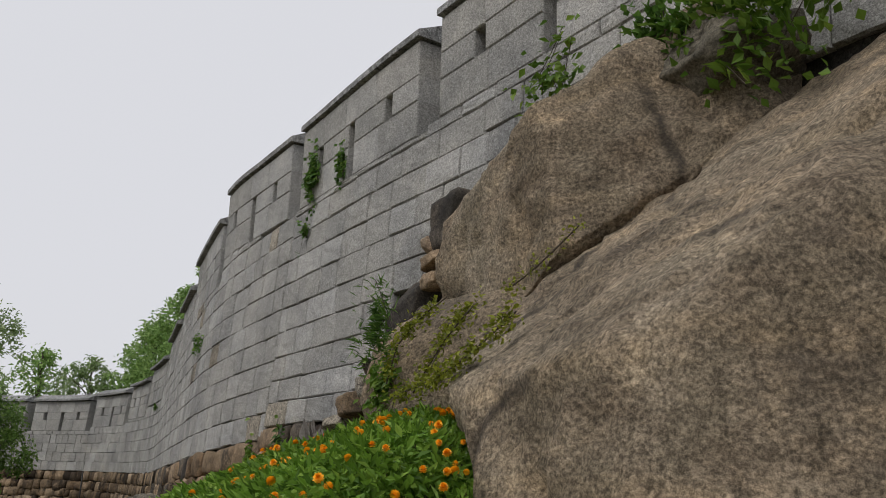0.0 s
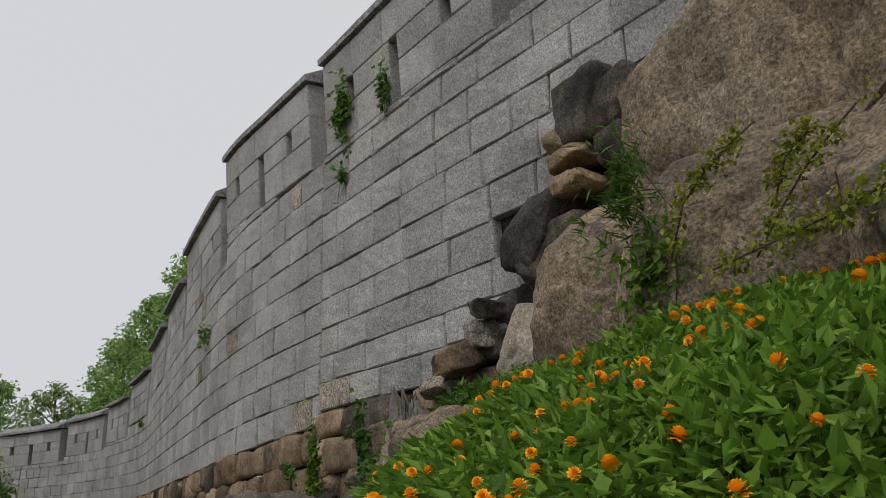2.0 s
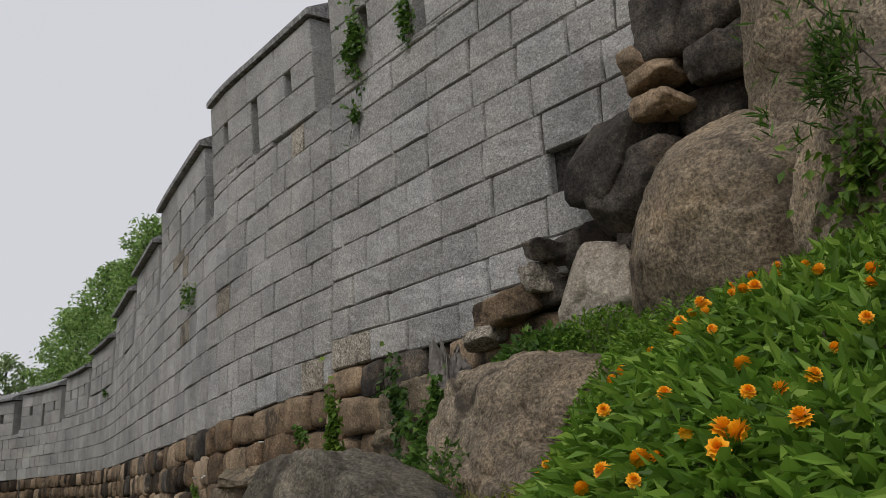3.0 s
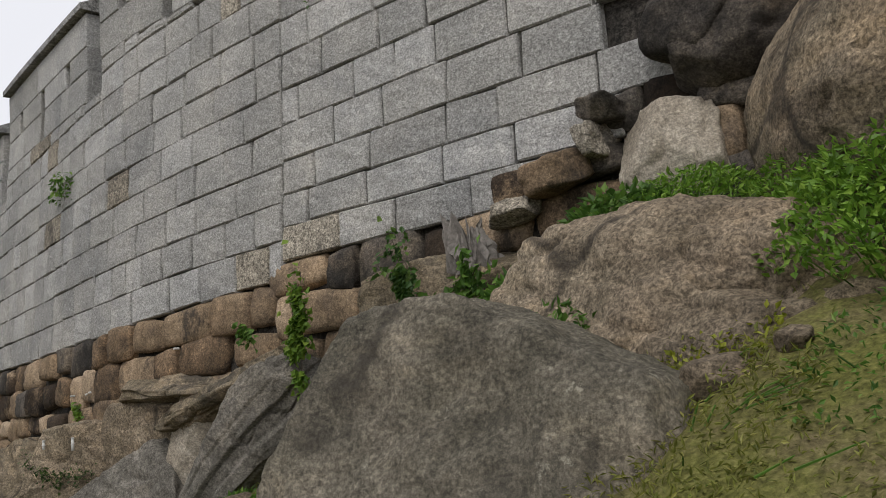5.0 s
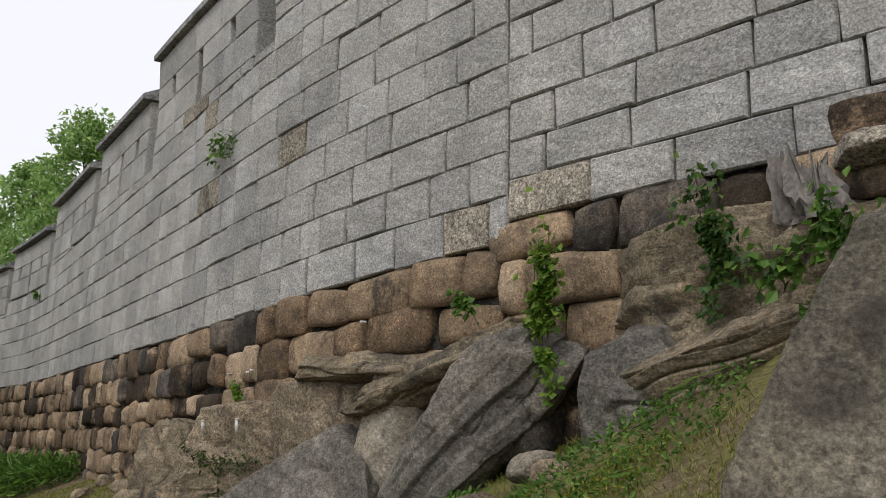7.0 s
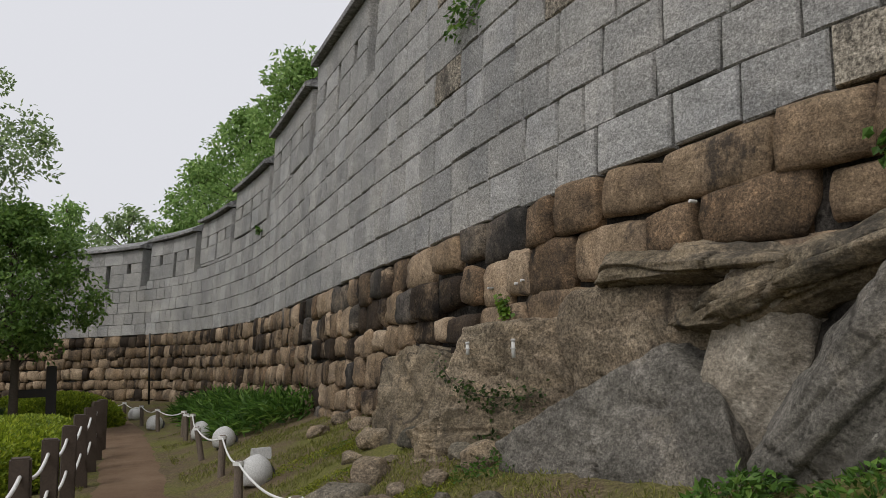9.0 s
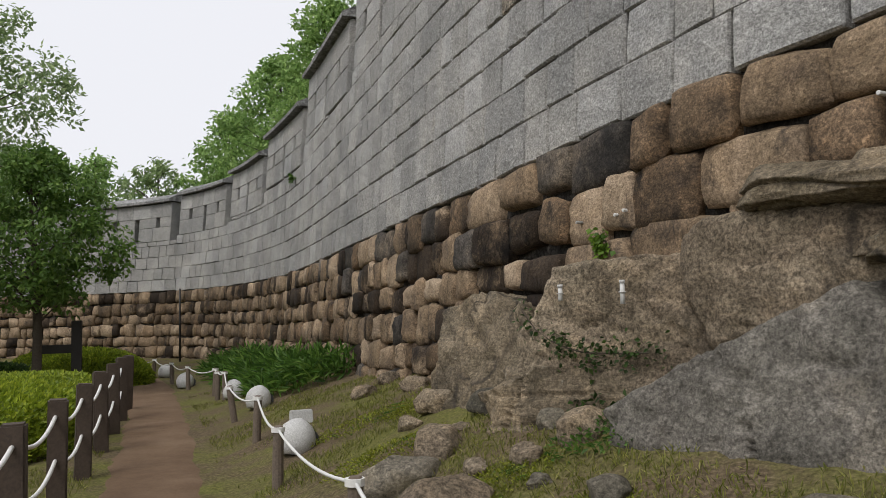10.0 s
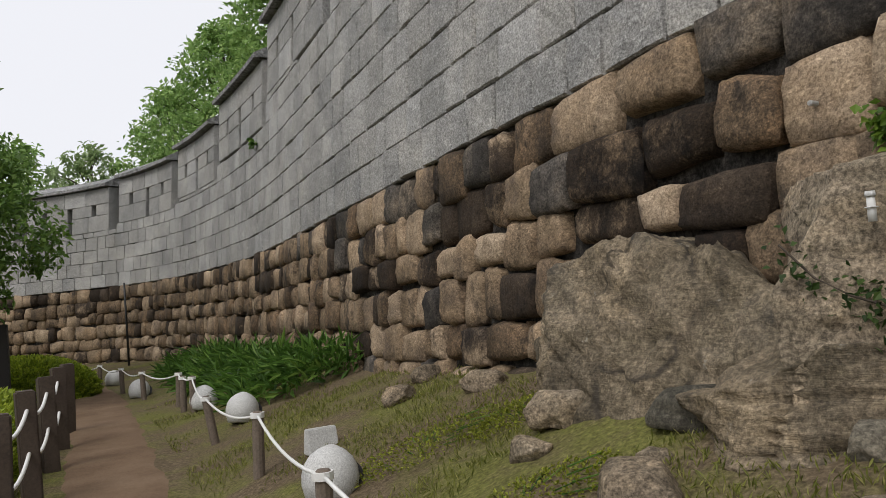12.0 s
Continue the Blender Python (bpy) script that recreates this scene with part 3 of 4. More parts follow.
rock("bedrock_bank", (-1.4, 11.05, 1.05), (1.5, 0.6, 0.72), (0, -4, -58), 33, M_BED, 6, 0.05, crag=0.04, label="layered grey bedrock bank under the wall", category="rock", square=5, fine=0.035, facets=26, strata=(0.09, 0.17, -0.18))
rock("rock_shelf", (-1.9, 10.75, 0.85), (1.2, 0.5, 0.3), (0, -8, -60), 34, M_BED, 6, 0.06, label="thin split rock shelf jutting from the bank", category="rock", square=4, fine=0.03, facets=16, strata=(0.07, 0.11, -0.1))
rock("rock", (-2.32, 11.55, 0.55), (0.5, 0.4, 0.55), (0, 6, -50), 35, M_SLAB, 6, 0.05, crag=0.03, label="grey block of rock beside hanging ivy", category="rock", square=4.5, facets=16, fine=0.03,
     wcuts=[((-2.5, 11.3, 0.95), (-0.35, -0.25, 0.9)), ((-2.75, 11.45, 0.5), (-0.85, -0.45, 0.1))])
rock("rock_slab", (-3.2, 12.75, 0.4), (1.1, 0.26, 0.36), (0, -46, -40), 37, M_SLAB, 6, 0.03, [((0, -1, 0), 0.75), ((1, 0, 0.8), 0.95)], crag=0.025, label="long grey rock slab leaning up the bank", category="rock", square=6, facets=10, fine=0.025, strata=(0.03, 0.15, 0.1))
rock("bedrock_ledge", (-3.2, 13.45, 0.86), (1.35, 0.5, 0.24), (0, -15, -57), 39, M_BED, 6, 0.04, crag=0.03, label="dark overhanging bedrock ledge below the old stones", category="rock", square=6, fine=0.03, facets=22, strata=(0.06, 0.15, 0.0))
# near-black colour puts the overhang's shade into this filling rock
rock("rock", (-2.95, 13.15, 0.45), (0.8, 0.4, 0.5), (0, -10, -57), 38, M_STAIN_SHADE, 5, 0.06, label="broken rock under the ledge, coloured near-black for the overhang's shade", category="rock", square=4, facets=14, fine=0.03)
rock("rock", (-3.75, 14.6, 0.25), (1.15, 0.42, 0.62), (0, 2, -55), 48, M_ROCK, 6, 0.03, crag=0.025, label="tan rock face below a dark shelf", category="rock", square=6, facets=10, fine=0.03)
rock("bedrock_ledge", (-3.72, 14.5, 0.93), (1.05, 0.5, 0.16), (0, 3, -57), 40, M_BED, 6, 0.04, label="thin dark rock shelf below the old stones", category="rock", square=6, facets=16, fine=0.03, strata=(0.05, 0.12, 0.05))
rock("rock", (-3.55, 13.95, 0.25), (0.4, 0.34, 0.66), (0, 16, -57), 41, M_ROCKP, 5, 0.05, label="pale cream rock face under the ledge", category="rock", square=4, fine=0.025, facets=8)
rock("bedrock", (-4.5, 15.85, 0.15), (1.25, 0.75, 0.75), (0, 0, -38), 43, M_ROCK, 6, 0.03, crag=0.035, label="tan bedrock face with drilled pegs below the wall", category="rock", square=8, facets=10, fine=0.035, strata=(0.03, 0.3, 0.2),
     wcuts=[((-5.26, 15.8, 0.47), (-0.61, -0.78, 0.12)), ((-4.95, 15.8, 0.66), (-0.1, 0.02, 1)), ((-5.3, 16.25, 0.58), (-0.85, 0.2, 0.48)), ((-4.85, 15.42, 0.62), (-0.45, -0.6, 0.6))])
rock("bedrock", (-5.5, 17.2, -0.55), (1.75, 0.62, 0.95), (0, 16, -65), 45, M_BED, 6, 0.05, [((0, -1, 0.6), 0.72), ((-1, 0, 0.9), 0.9)], crag=0.06, label="rough grey bedrock foot running out into the grass", category="rock", square=4.5, fine=0.05, facets=30, strata=(0.05, 0.22, 0.3))
rock("bedrock", (-5.05, 16.0, -0.42), (1.1, 0.52, 0.46), (0, 3, -42), 47, M_BED, 6, 0.05, crag=0.045, label="rough grey-tan bedrock bulge under a mossy shelf", category="rock", square=4.5, fine=0.045, facets=22, strata=(0.05, 0.24, -0.1))
rock("rock_slab", (-4.32, 14.42, -0.28), (1.08, 0.42, 0.74), (-6, -6, -40), 19, M_SLAB, 6, 0.03, crag=0.035, label="pointed grey rock slab leaning on the slope", category="rock", square=5, fine=0.035, facets=10,
     wcuts=[((-4.3, 14.3, 0.1), (-0.74, -0.62, 0.26)), ((-4.13, 14.33, 0.41), (-0.36, 0.28, 0.88)), ((-3.75, 14.0, 0.2), (0.74, -0.6, 0.3))])
# broken stones wedged between the grey steps and the boulders
for i, (x, y, z, a, h, m) in enumerate([(0.12, 8.5, 4.05, 0.3, 0.3, M_STAIN_SHADE), (0.32, 8.15, 3.95, 0.34, 0.24, M_STAIN_SHADE), (0.34, 8.2, 3.62, 0.3, 0.16, M_STAIN_SHADE), (-0.08, 8.75, 3.85, 0.14, 0.1, M_BROWN), (-0.02, 8.62, 3.68, 0.2, 0.13, M_BROWN),
                                      (0.0, 8.62, 3.44, 0.2, 0.09, M_BROWN), (-0.3, 9.08, 3.2, 0.42, 0.36, M_STAIN_SHADE), (-0.2, 8.95, 2.9, 0.45, 0.3, M_STAIN_SHADE), (-0.78, 9.75, 2.66, 0.16, 0.1, M_STAIN_SHADE), (-0.8, 9.84, 2.45, 0.12, 0.14, M_OLD),
                                      (-0.98, 10.1, 2.26, 0.28, 0.13, M_BROWN), (-1.25, 10.45, 2.05, 0.22, 0.11, M_OLD)]):
    ob = rock("field_stone", (x, y, z), (a, 0.24, h), (0, (i * 37 % 16) - 8, -57), 200 + i, m, 4, 0.06, label="", category="", square=8, fine=0.02, facets=7)
    under(ob, core)
for i, (x, y, r) in enumerate([(-6.4, 15.75, .2), (-6.1, 14.9, .26), (-6.15, 16.1, .17), (-5.75, 16.6, .15), (-5.3, 16.6, .13), (-5.2, 15.4, .16), (-5.25, 14.4, .1), (-6.52, 19.2, .14), (-6.2, 17.5, .17), (-5.35, 16.2, .07),
                               (-5.6, 15.3, .1), (-4.75, 15.0, .13), (-5.35, 15.75, .1), (-4.9, 15.25, .08), (-6.45, 17.2, .1), (-5.55, 14.85, .06), (-6.9, 20.6, .12), (-7.2, 20.1, .13), (-4.5, 13.6, .12), (-1.83, 7.37, .13), (-1.6, 7.2, .07),
                               (-2.2, 9.3, .2), (-3.0, 11.55, .1), (-3.35, 11.95, .12), (-2.95, 11.9, .16), (-5.9, 15.4, .07), (-6.0, 16.4, .06)]):
    rock("stone", (x, y, ground_z(x, y) + r * 0.2), (r * 1.4, r, r * 0.8), (0, 0, i * 47 % 180), 50 + i, M_ROCK if i % 3 else M_ROCKG, 4, 0.12,
         label="small weathered grey stone lying in the grass", category="stone", square=3.2, fine=0.012, facets=12)

# ---------------------------------------------------------------- leaves
def leaf_material(name, dark, light, tip=None):
    m, n, l, b = mat(name)
    isl = n.new("ShaderNodeNewGeometry").outputs["Random Per Island"]
    pos = world_coords(n)
    col = ramp(n, l, isl, [(0.0, dark), (0.75, light), (1.0, tip or light)])
    f = noise_tex(n, l, 3.0, 3, 0.6, pos)
    col = mixc(n, l, 0.5, col, ramp(n, l, f, [(0.3, G3(0.35)), (0.7, G3(0.65))]), "OVERLAY")
    l.new(col, b.inputs["Base Color"])
    b.inputs["Roughness"].default_value = 0.5
    b.inputs["Specular IOR Level"].default_value = 0.35
    tr = n.new("ShaderNodeBsdfTranslucent")
    l.new(col, tr.inputs["Color"])
    mx = n.new("ShaderNodeMixShader")
    mx.inputs[0].default_value = 0.4
    l.new(b.outputs[0], mx.inputs[1]), l.new(tr.outputs[0], mx.inputs[2])
    l.new(mx.outputs[0], n["Material Output"].inputs["Surface"])
    return m


M_SHRUB = leaf_material("shrub_leaf", (0.069, 0.149, 0.0172), (0.184, 0.333, 0.0403), (0.31, 0.46, 0.0805))
M_WEED = leaf_material("weed_leaf", (0.0375, 0.09, 0.015), (0.112, 0.225, 0.0375), (0.195, 0.3, 0.06))
M_IVY = leaf_material("ivy_leaf", (0.028, 0.07, 0.0168), (0.07, 0.14, 0.028), (0.14, 0.224, 0.042))
M_IVYL = leaf_material("young_ivy_leaf", (0.06, 0.13, 0.015), (0.14, 0.24, 0.03), (0.22, 0.32, 0.05))
M_TREE = leaf_material("tree_leaf", (0.065, 0.13, 0.026), (0.143, 0.247, 0.052), (0.221, 0.325, 0.078))
M_TREEB = leaf_material("fresh_tree_leaf", (0.135, 0.24, 0.06), (0.285, 0.435, 0.135), (0.39, 0.54, 0.18))
M_WILLOW = leaf_material("pale_tree_leaf", (0.175, 0.25, 0.112), (0.3, 0.4, 0.175), (0.4, 0.5, 0.225))
M_HEDGE = leaf_material("clipped_hedge_leaf", (0.13, 0.19, 0.02), (0.32, 0.4, 0.035), (0.46, 0.5, 0.06))
M_BOX = leaf_material("box_hedge_leaf", (0.015, 0.035, 0.008), (0.04, 0.08, 0.015), (0.08, 0.13, 0.03))
M_GRASS = leaf_material("grass_blade", (0.1, 0.115, 0.022), (0.22, 0.235, 0.05), (0.36, 0.34, 0.11))
M_MOSS = leaf_material("mossy_creeper_leaf", (0.11, 0.13, 0.015), (0.24, 0.27, 0.025), (0.36, 0.38, 0.05))


def simple(name, col, rough=0.6, metal=0.0, scale=20.0, amount=0.3, relief=0.2):
    m, n, l, b = mat(name)
    f = noise_tex(n, l, scale, 5, 0.65, world_coords(n))
    c = mixc(n, l, amount, col, ramp(n, l, f, [(0.3, G3(0.25)), (0.7, G3(0.75))]), "OVERLAY")
    l.new(c, b.inputs["Base Color"])
    b.inputs["Roughness"].default_value, b.inputs["Metallic"].default_value = rough, metal
    bump(n, l, b, [(f, relief)], 0.004)
    return m


M_BARK = simple("tree_bark", (0.07, 0.055, 0.042), 0.9, 0, 30, 0.6, 0.8)
M_WOOD = simple("weathered_dark_timber", (0.06, 0.042, 0.03), 0.75, 0, 45, 0.6, 0.6)
M_POST = simple("weathered_grey_post", (0.14, 0.11, 0.085), 0.85, 0, 45, 0.6, 0.6)
M_ROPE = simple("white_rope", (0.72, 0.72, 0.7), 0.7, 0, 90, 0.2, 0.4)
M_LAMP = simple("speckled_light_granite", (0.5, 0.5, 0.49), 0.7, 0, 90, 0.7, 0.2)
M_PETAL = simple("orange_petal", (0.95, 0.45, 0.008), 0.6, 0, 60, 0.3, 0.1)
M_STUMP = simple("weathered_stump_wood", (0.17, 0.155, 0.14), 0.9, 0, 25, 0.8, 1.0)
M_PEG = simple("white_peg_paint", (0.62, 0.62, 0.6), 0.6, 0, 40, 0.2, 0.2)
M_SIGN = simple("dark_sign_timber", (0.018, 0.014, 0.012), 0.6, 0, 40, 0.4, 0.3)
M_IRON = simple("dark_iron", (0.04, 0.04, 0.04), 0.5, 0.6, 60, 0.3, 0.1)


def leaves(points, dirs, length, width, seed, fold=0.25, jitter=0.5):
    """Vertices and faces of many single leaves: a base, two sides, a tip, bent at the rib."""
    g = np.random.default_rng(seed)
    n = len(points)
    p, d = np.asarray(points, float), np.asarray(dirs, float)
    d = d + g.normal(0, jitter, (n, 3))
    d /= np.linalg.norm(d, axis=1)[:, None] + 1e-9
    up = g.normal(0, 0.6, (n, 3)) + np.array([0, 0, 1.0])
    side = np.cross(d, up)
    side /= np.linalg.norm(side, axis=1)[:, None] + 1e-9
    nrm = np.cross(side, d)
    L = length * g.uniform(0.6, 1.25, (n, 1))
    W = width * g.uniform(0.7, 1.2, (n, 1)) * 0.5
    mid = p + d * L * 0.45
    a = p
    b = mid + side * W + nrm * W * fold
    c = p + d * L - nrm * L * 0.12
    e = mid - side * W + nrm * W * fold
    verts = np.stack([a, b, c, e], 1).reshape(-1, 3)
    i = np.arange(n)[:, None] * 4
    faces = np.concatenate([i + np.array([[0, 1, 2]]), i + np.array([[0, 2, 3]])])
    return verts, faces


def leaf_part(name, verts, faces, material, parent=None, label=""):
    me = bpy.data.meshes.new(name)
    me.from_pydata(verts.tolist(), [], faces.tolist())
    me.materials.append(material)
    ob = new(name, me)
    if parent:
        under(ob, parent)
    return tagged(ob, label)


def tube(bm, pts, radii, sides=6):
    rings = []
    for i, p in enumerate(pts):
        p = Vector(p)
        t = (Vector(pts[min(i + 1, len(pts) - 1)]) - Vector(pts[max(i - 1, 0)])).normalized()
        a = t.orthogonal().normalized()
        b = t.cross(a)
        rings.append([bm.verts.new(p + (a * math.cos(q) + b * math.sin(q)) * radii[i]) for q in [2 * math.pi * k / sides for k in range(sides)]])
    for r, q in zip(rings, rings[1:]):
        for k in range(sides):
            bm.faces.new((r[k], r[(k + 1) % sides], q[(k + 1) % sides], q[k]))
    bm.faces.new(rings[0][::-1]), bm.faces.new(rings[-1])


# ---------------------------------------------------------------- flowering shrub
def shrub_top(x, y):
    r2 = ((x + 0.83) / 1.46) ** 2 + ((y - 4.93) / 1.86) ** 2
    z = 1.31 + 0.33 * (x + 1.28) + 0.16 * (y - 4.46) + 0.1 * fbm((x, y, 1), 1.1)
    return z - 0.85 * max(0, r2 - 0.25) ** 1.6, r2


def build_shrub():
    g = np.random.default_rng(5)
    th = thing("flowering_shrub", (-0.9, 5.2, ground_z(-0.9, 5.2)), "dense green shrub mound covered with orange double flowers", "shrub")
    pts, dirs = [], []
    while len(pts) < 40000:
        x, y = g.uniform(-2.4, 0.75), g.uniform(3.0, 7.0)
        z, r2 = shrub_top(x, y)
        gz = ground_z(x, y, False)
        if r2 > 1.1 or z < gz:
            continue
        k = g.random() ** 1.7
        pts.append((x, y, max(gz, z - k * 0.35)))
        dirs.append(((x + 0.9) * 0.5 - 0.35, (y - 5.2) * 0.25 - 0.35, 0.25))
    v, f = leaves(pts, dirs, 0.078, 0.034, 6, 0.3, 0.6)
    leaf_part("foliage", v, f, M_SHRUB, th)
    bm = bmesh.new()
    for i in range(160):
        x, y = g.uniform(-2.1, 0.3), g.uniform(3.5, 6.9)
        z, r2 = shrub_top(x, y)
        if r2 < 1 and z > ground_z(x, y, False):
            b0 = Vector((x * 0.8 - 0.18, 5.2 + (y - 5.2) * 0.8, ground_z(x, y, False)))
            e = Vector((x, y, z - 0.05))
            tube(bm, [b0, b0.lerp(e, 0.5) + Vector((0, 0, 0.08)), e], [0.008, 0.006, 0.003], 4)
    under(part("stems", bm, M_BARK), th)["kind"] = "stuff"
    # one many-petalled flower, shared by all
    bm = bmesh.new()
    for ring, (n, tilt, r) in enumerate([(8, -0.35, 0.028), (9, 0.1, 0.033), (9, 0.5, 0.033), (8, 0.85, 0.031), (6, 1.15, 0.029), (4, 1.4, 0.026)]):
        for k in range(n):
            q = 2 * math.pi * (k + 0.5 * (ring % 2)) / n + g.uniform(-0.15, 0.15)
            out = Vector((math.cos(q) * math.cos(tilt), math.sin(q) * math.cos(tilt), math.sin(tilt)))
            side = Vector((-math.sin(q), math.cos(q), 0)) * r * 0.42
            base = Vector((0, 0, 0.002 * ring))
            vs = [bm.verts.new(p) for p in (base, base + out * r * 0.6 + side, base + out * r * 1.05 + Vector((0, 0, -0.004)), base + out * r * 0.6 - side)]
            bm.faces.new(vs)
    me = bpy.data.meshes.new("flower")
    bm.to_mesh(me), bm.free()
    me.materials.append(M_PETAL)
    done = 0
    while done < 215:
        x, y = g.uniform(-2.2, 0.6), g.uniform(3.2, 6.7)
        z, r2 = shrub_top(x, y)
        if r2 > 0.92 or fbm((x * 1.3, y * 1.3, 7), 1.0) < -0.25:
            continue
        ob = new("flower", me)
        ob.matrix_world = pose(x, y, z + 0.035, g.uniform(-10, 50), g.uniform(-50, 20), g.uniform(0, 360)) @ Matrix.Scale(g.uniform(0.5, 0.85), 4)
        under(ob, th)
        done += 1


build_shrub()


# ---------------------------------------------------------------- weeds, ivy, grass
def weeds(name, at, rx, ry, h, n, length, width, material, seed, label, category="weeds"):
    g = np.random.default_rng(seed)
    x0, y0 = at[:2]
    th = thing(name, (x0, y0, ground_z(x0, y0)), label, category)
    pts, dirs = [], []
    for i in range(n):
        a, r = g.uniform(0, 6.283), math.sqrt(g.random())
        x, y = x0 + rx * r * math.cos(a), y0 + ry * r * math.sin(a)
        hh = h * (1 - 0.7 * r * r) * g.random() ** 0.6
        pts.append((x, y, ground_z(x, y, False) + hh + (at[2] if len(at) > 2 else 0)))
        dirs.append((math.cos(a) * 0.6 - 0.3, math.sin(a) * 0.6 - 0.3, 0.35))
    v, f = leaves(pts, dirs, length, width, seed + 1, 0.3, 0.6)
    leaf_part("foliage", v, f, material, th)
    bm = bmesh.new()
    for i in range(max(6, n // 40)):
        p = Vector(pts[i])
        tube(bm, [(p.x * 0.6 + x0 * 0.4, p.y * 0.6 + y0 * 0.4, p.z - min(h, p.z - ground_z(p.x, p.y, False) + 0.03)), p], [0.005, 0.003], 4)
    under(part("stems", bm, M_WEED), th)["kind"] = "stuff"
    return th


def patch(name, centre, radius, n, length, width, material, seed, label, normal, droop=0.5, stretch=(1, 1, 1), category="ivy"):
    """Leaves that cling to a rock or wall round a point."""
    g = np.random.default_rng(seed)
    nrm = Vector(normal).normalized()
    th = thing(name, centre, label, category)
    pts, dirs = [], []
    while len(pts) < n:
        q = g.normal(0, 0.42, 3) * radius
        p = Vector((q[0] * stretch[0], q[1] * stretch[1], q[2] * stretch[2]))
        p -= nrm * (p.dot(nrm) * 0.8)
        if fbm(Vector(centre) + p, 2.5) < -0.15:
            continue
        pts.append(Vector(centre) + p + nrm * 0.02)
        dirs.append(nrm * 0.6 + Vector((0, 0, -droop)))
    v, f = leaves(pts, dirs, length, width, seed + 1, 0.2, 0.45)
    leaf_part("foliage", v, f, material, th)
    bm = bmesh.new()
    for k in range(5):
        a, b = Vector(pts[k]), Vector(pts[-1 - k])
        tube(bm, [a, (a + b) / 2 - nrm * 0.01, b], [0.004, 0.004, 0.003], 4)
    under(part("stems", bm, M_BARK), th)["kind"] = "stuff"


NW = (-0.85, -0.53, 0)
weeds("weeds", (-1.75, 9.75), 0.55, 0.45, 0.32, 1500, 0.09, 0.05, M_WEED, 21, "green leafy weeds between boulder and tree stump")
weeds("weeds", (-0.85, 8.95, 0.08), 0.5, 0.55, 0.34, 2400, 0.055, 0.024, M_SHRUB, 18, "fine-leaved green weeds below the pale stone")
weeds("weeds", (-0.45, 7.95, 0.1), 0.5, 0.6, 0.36, 2400, 0.055, 0.024, M_SHRUB, 17, "fine-leaved green weeds below the egg-shaped boulder")
weeds("weeds", (-0.7, 7.3, 0.1), 0.65, 0.9, 0.4, 5200, 0.06, 0.03, M_SHRUB, 22, "dark green leafy weeds behind the layered boulder")
weeds("weeds", (-1.2, 9.2, 0.1), 0.45, 0.5, 0.4, 1400, 0.09, 0.05, M_WEED, 23, "fern-like green weeds at the wall's foot")
weeds("weeds", (-1.75, 7.55), 0.35, 0.3, 0.1, 420, 0.04, 0.025, M_MOSS, 20, "low yellow-green weeds beside a small stone")
weeds("weeds", (-2.2, 7.2), 0.6, 0.45, 0.1, 1500, 0.05, 0.012, M_GRASS, 24, "low tufts of weeds between two boulders")
weeds("weeds", (-1.5, 6.75), 0.5, 0.4, 0.09, 500, 0.04, 0.018, M_WEED, 16, "low weeds on bare soil under the shrub")
weeds("weeds", (-2.6, 6.6), 0.7, 0.5, 0.06, 900, 0.04, 0.01, M_GRASS, 15, "thin grass on bare soil beside the path")
weeds("weeds", (-1.95, 8.65), 0.3, 0.4, 0.3, 600, 0.07, 0.03, M_WEED, 25, "grassy weeds between two boulders")
weeds("weeds", (-2.9, 10.9), 0.9, 0.8, 0.12, 1800, 0.05, 0.025, M_WEED, 26, "low creeping weeds on the slope")
weeds("weeds", (-3.7, 12.4), 0.5, 0.4, 0.14, 700, 0.06, 0.03, M_WEED, 27, "low weeds below the leaning slab")
weeds("weeds", (-5.0, 15.2), 0.5, 0.3, 0.1, 500, 0.05, 0.025, M_WEED, 28, "low weeds among small stones")
weeds("weeds", (-4.1, 13.2), 0.35, 0.3, 0.18, 500, 0.07, 0.035, M_WEED, 30, "leafy weeds beside the pointed slab")
for i, (y, o) in enumerate([(23.5, .5), (25.0, .6), (26.6, .7), (28.2, .7), (29.8, .7), (31.2, .6)]):
    p = wall_at(s_of_y(y), -0.8, o)
    weeds("leafy_plants", (p.x, p.y), 0.95, 0.5, 0.5, 700, 0.3, 0.05, M_WEED, 60 + i, "long-leaved dark green plants along the wall's foot", "plants")
patch("ivy", wall_at(s_of_y(12.28), 5.95, 0.03), 0.5, 420, 0.085, 0.065, M_WEED, 71, "green ivy hanging on the granite parapet", NW, stretch=(0.55, 0.55, 1.15))
patch("ivy", wall_at(s_of_y(11.4), 5.85, 0.03), 0.3, 170, 0.08, 0.06, M_WEED, 73, "sprig of ivy on the granite wall", NW, stretch=(0.7, 0.7, 1.2))
patch("ivy", wall_at(s_of_y(12.4), 5.05, 0.03), 0.26, 80, 0.07, 0.055, M_WEED, 74, "small trailing ivy on the granite wall", NW)
patch("ivy", wall_at(s_of_y(17.3), 4.0, 0.03), 0.36, 110, 0.09, 0.05, M_WEED, 75, "thin green creeper clinging to the granite wall", NW, stretch=(1.2, 1.2, 0.8))
patch("ivy", wall_at(s_of_y(29.3), 3.6, 0.05), 0.16, 40, 0.12, 0.07, M_WEED, 76, "small tuft growing from a wall joint", NW)
patch("ivy", (-2.72, 12.15, 1.28), 0.42, 620, 0.075, 0.065, M_IVYL, 77, "bright green young ivy hanging over the rock", NW, stretch=(0.45, 0.45, 1.3))
patch("ivy", (-2.1, 10.95, 1.55), 0.38, 420, 0.07, 0.055, M_IVY, 78, "dark green ivy on the bedrock bank", NW, stretch=(0.6, 0.6, 1.2))
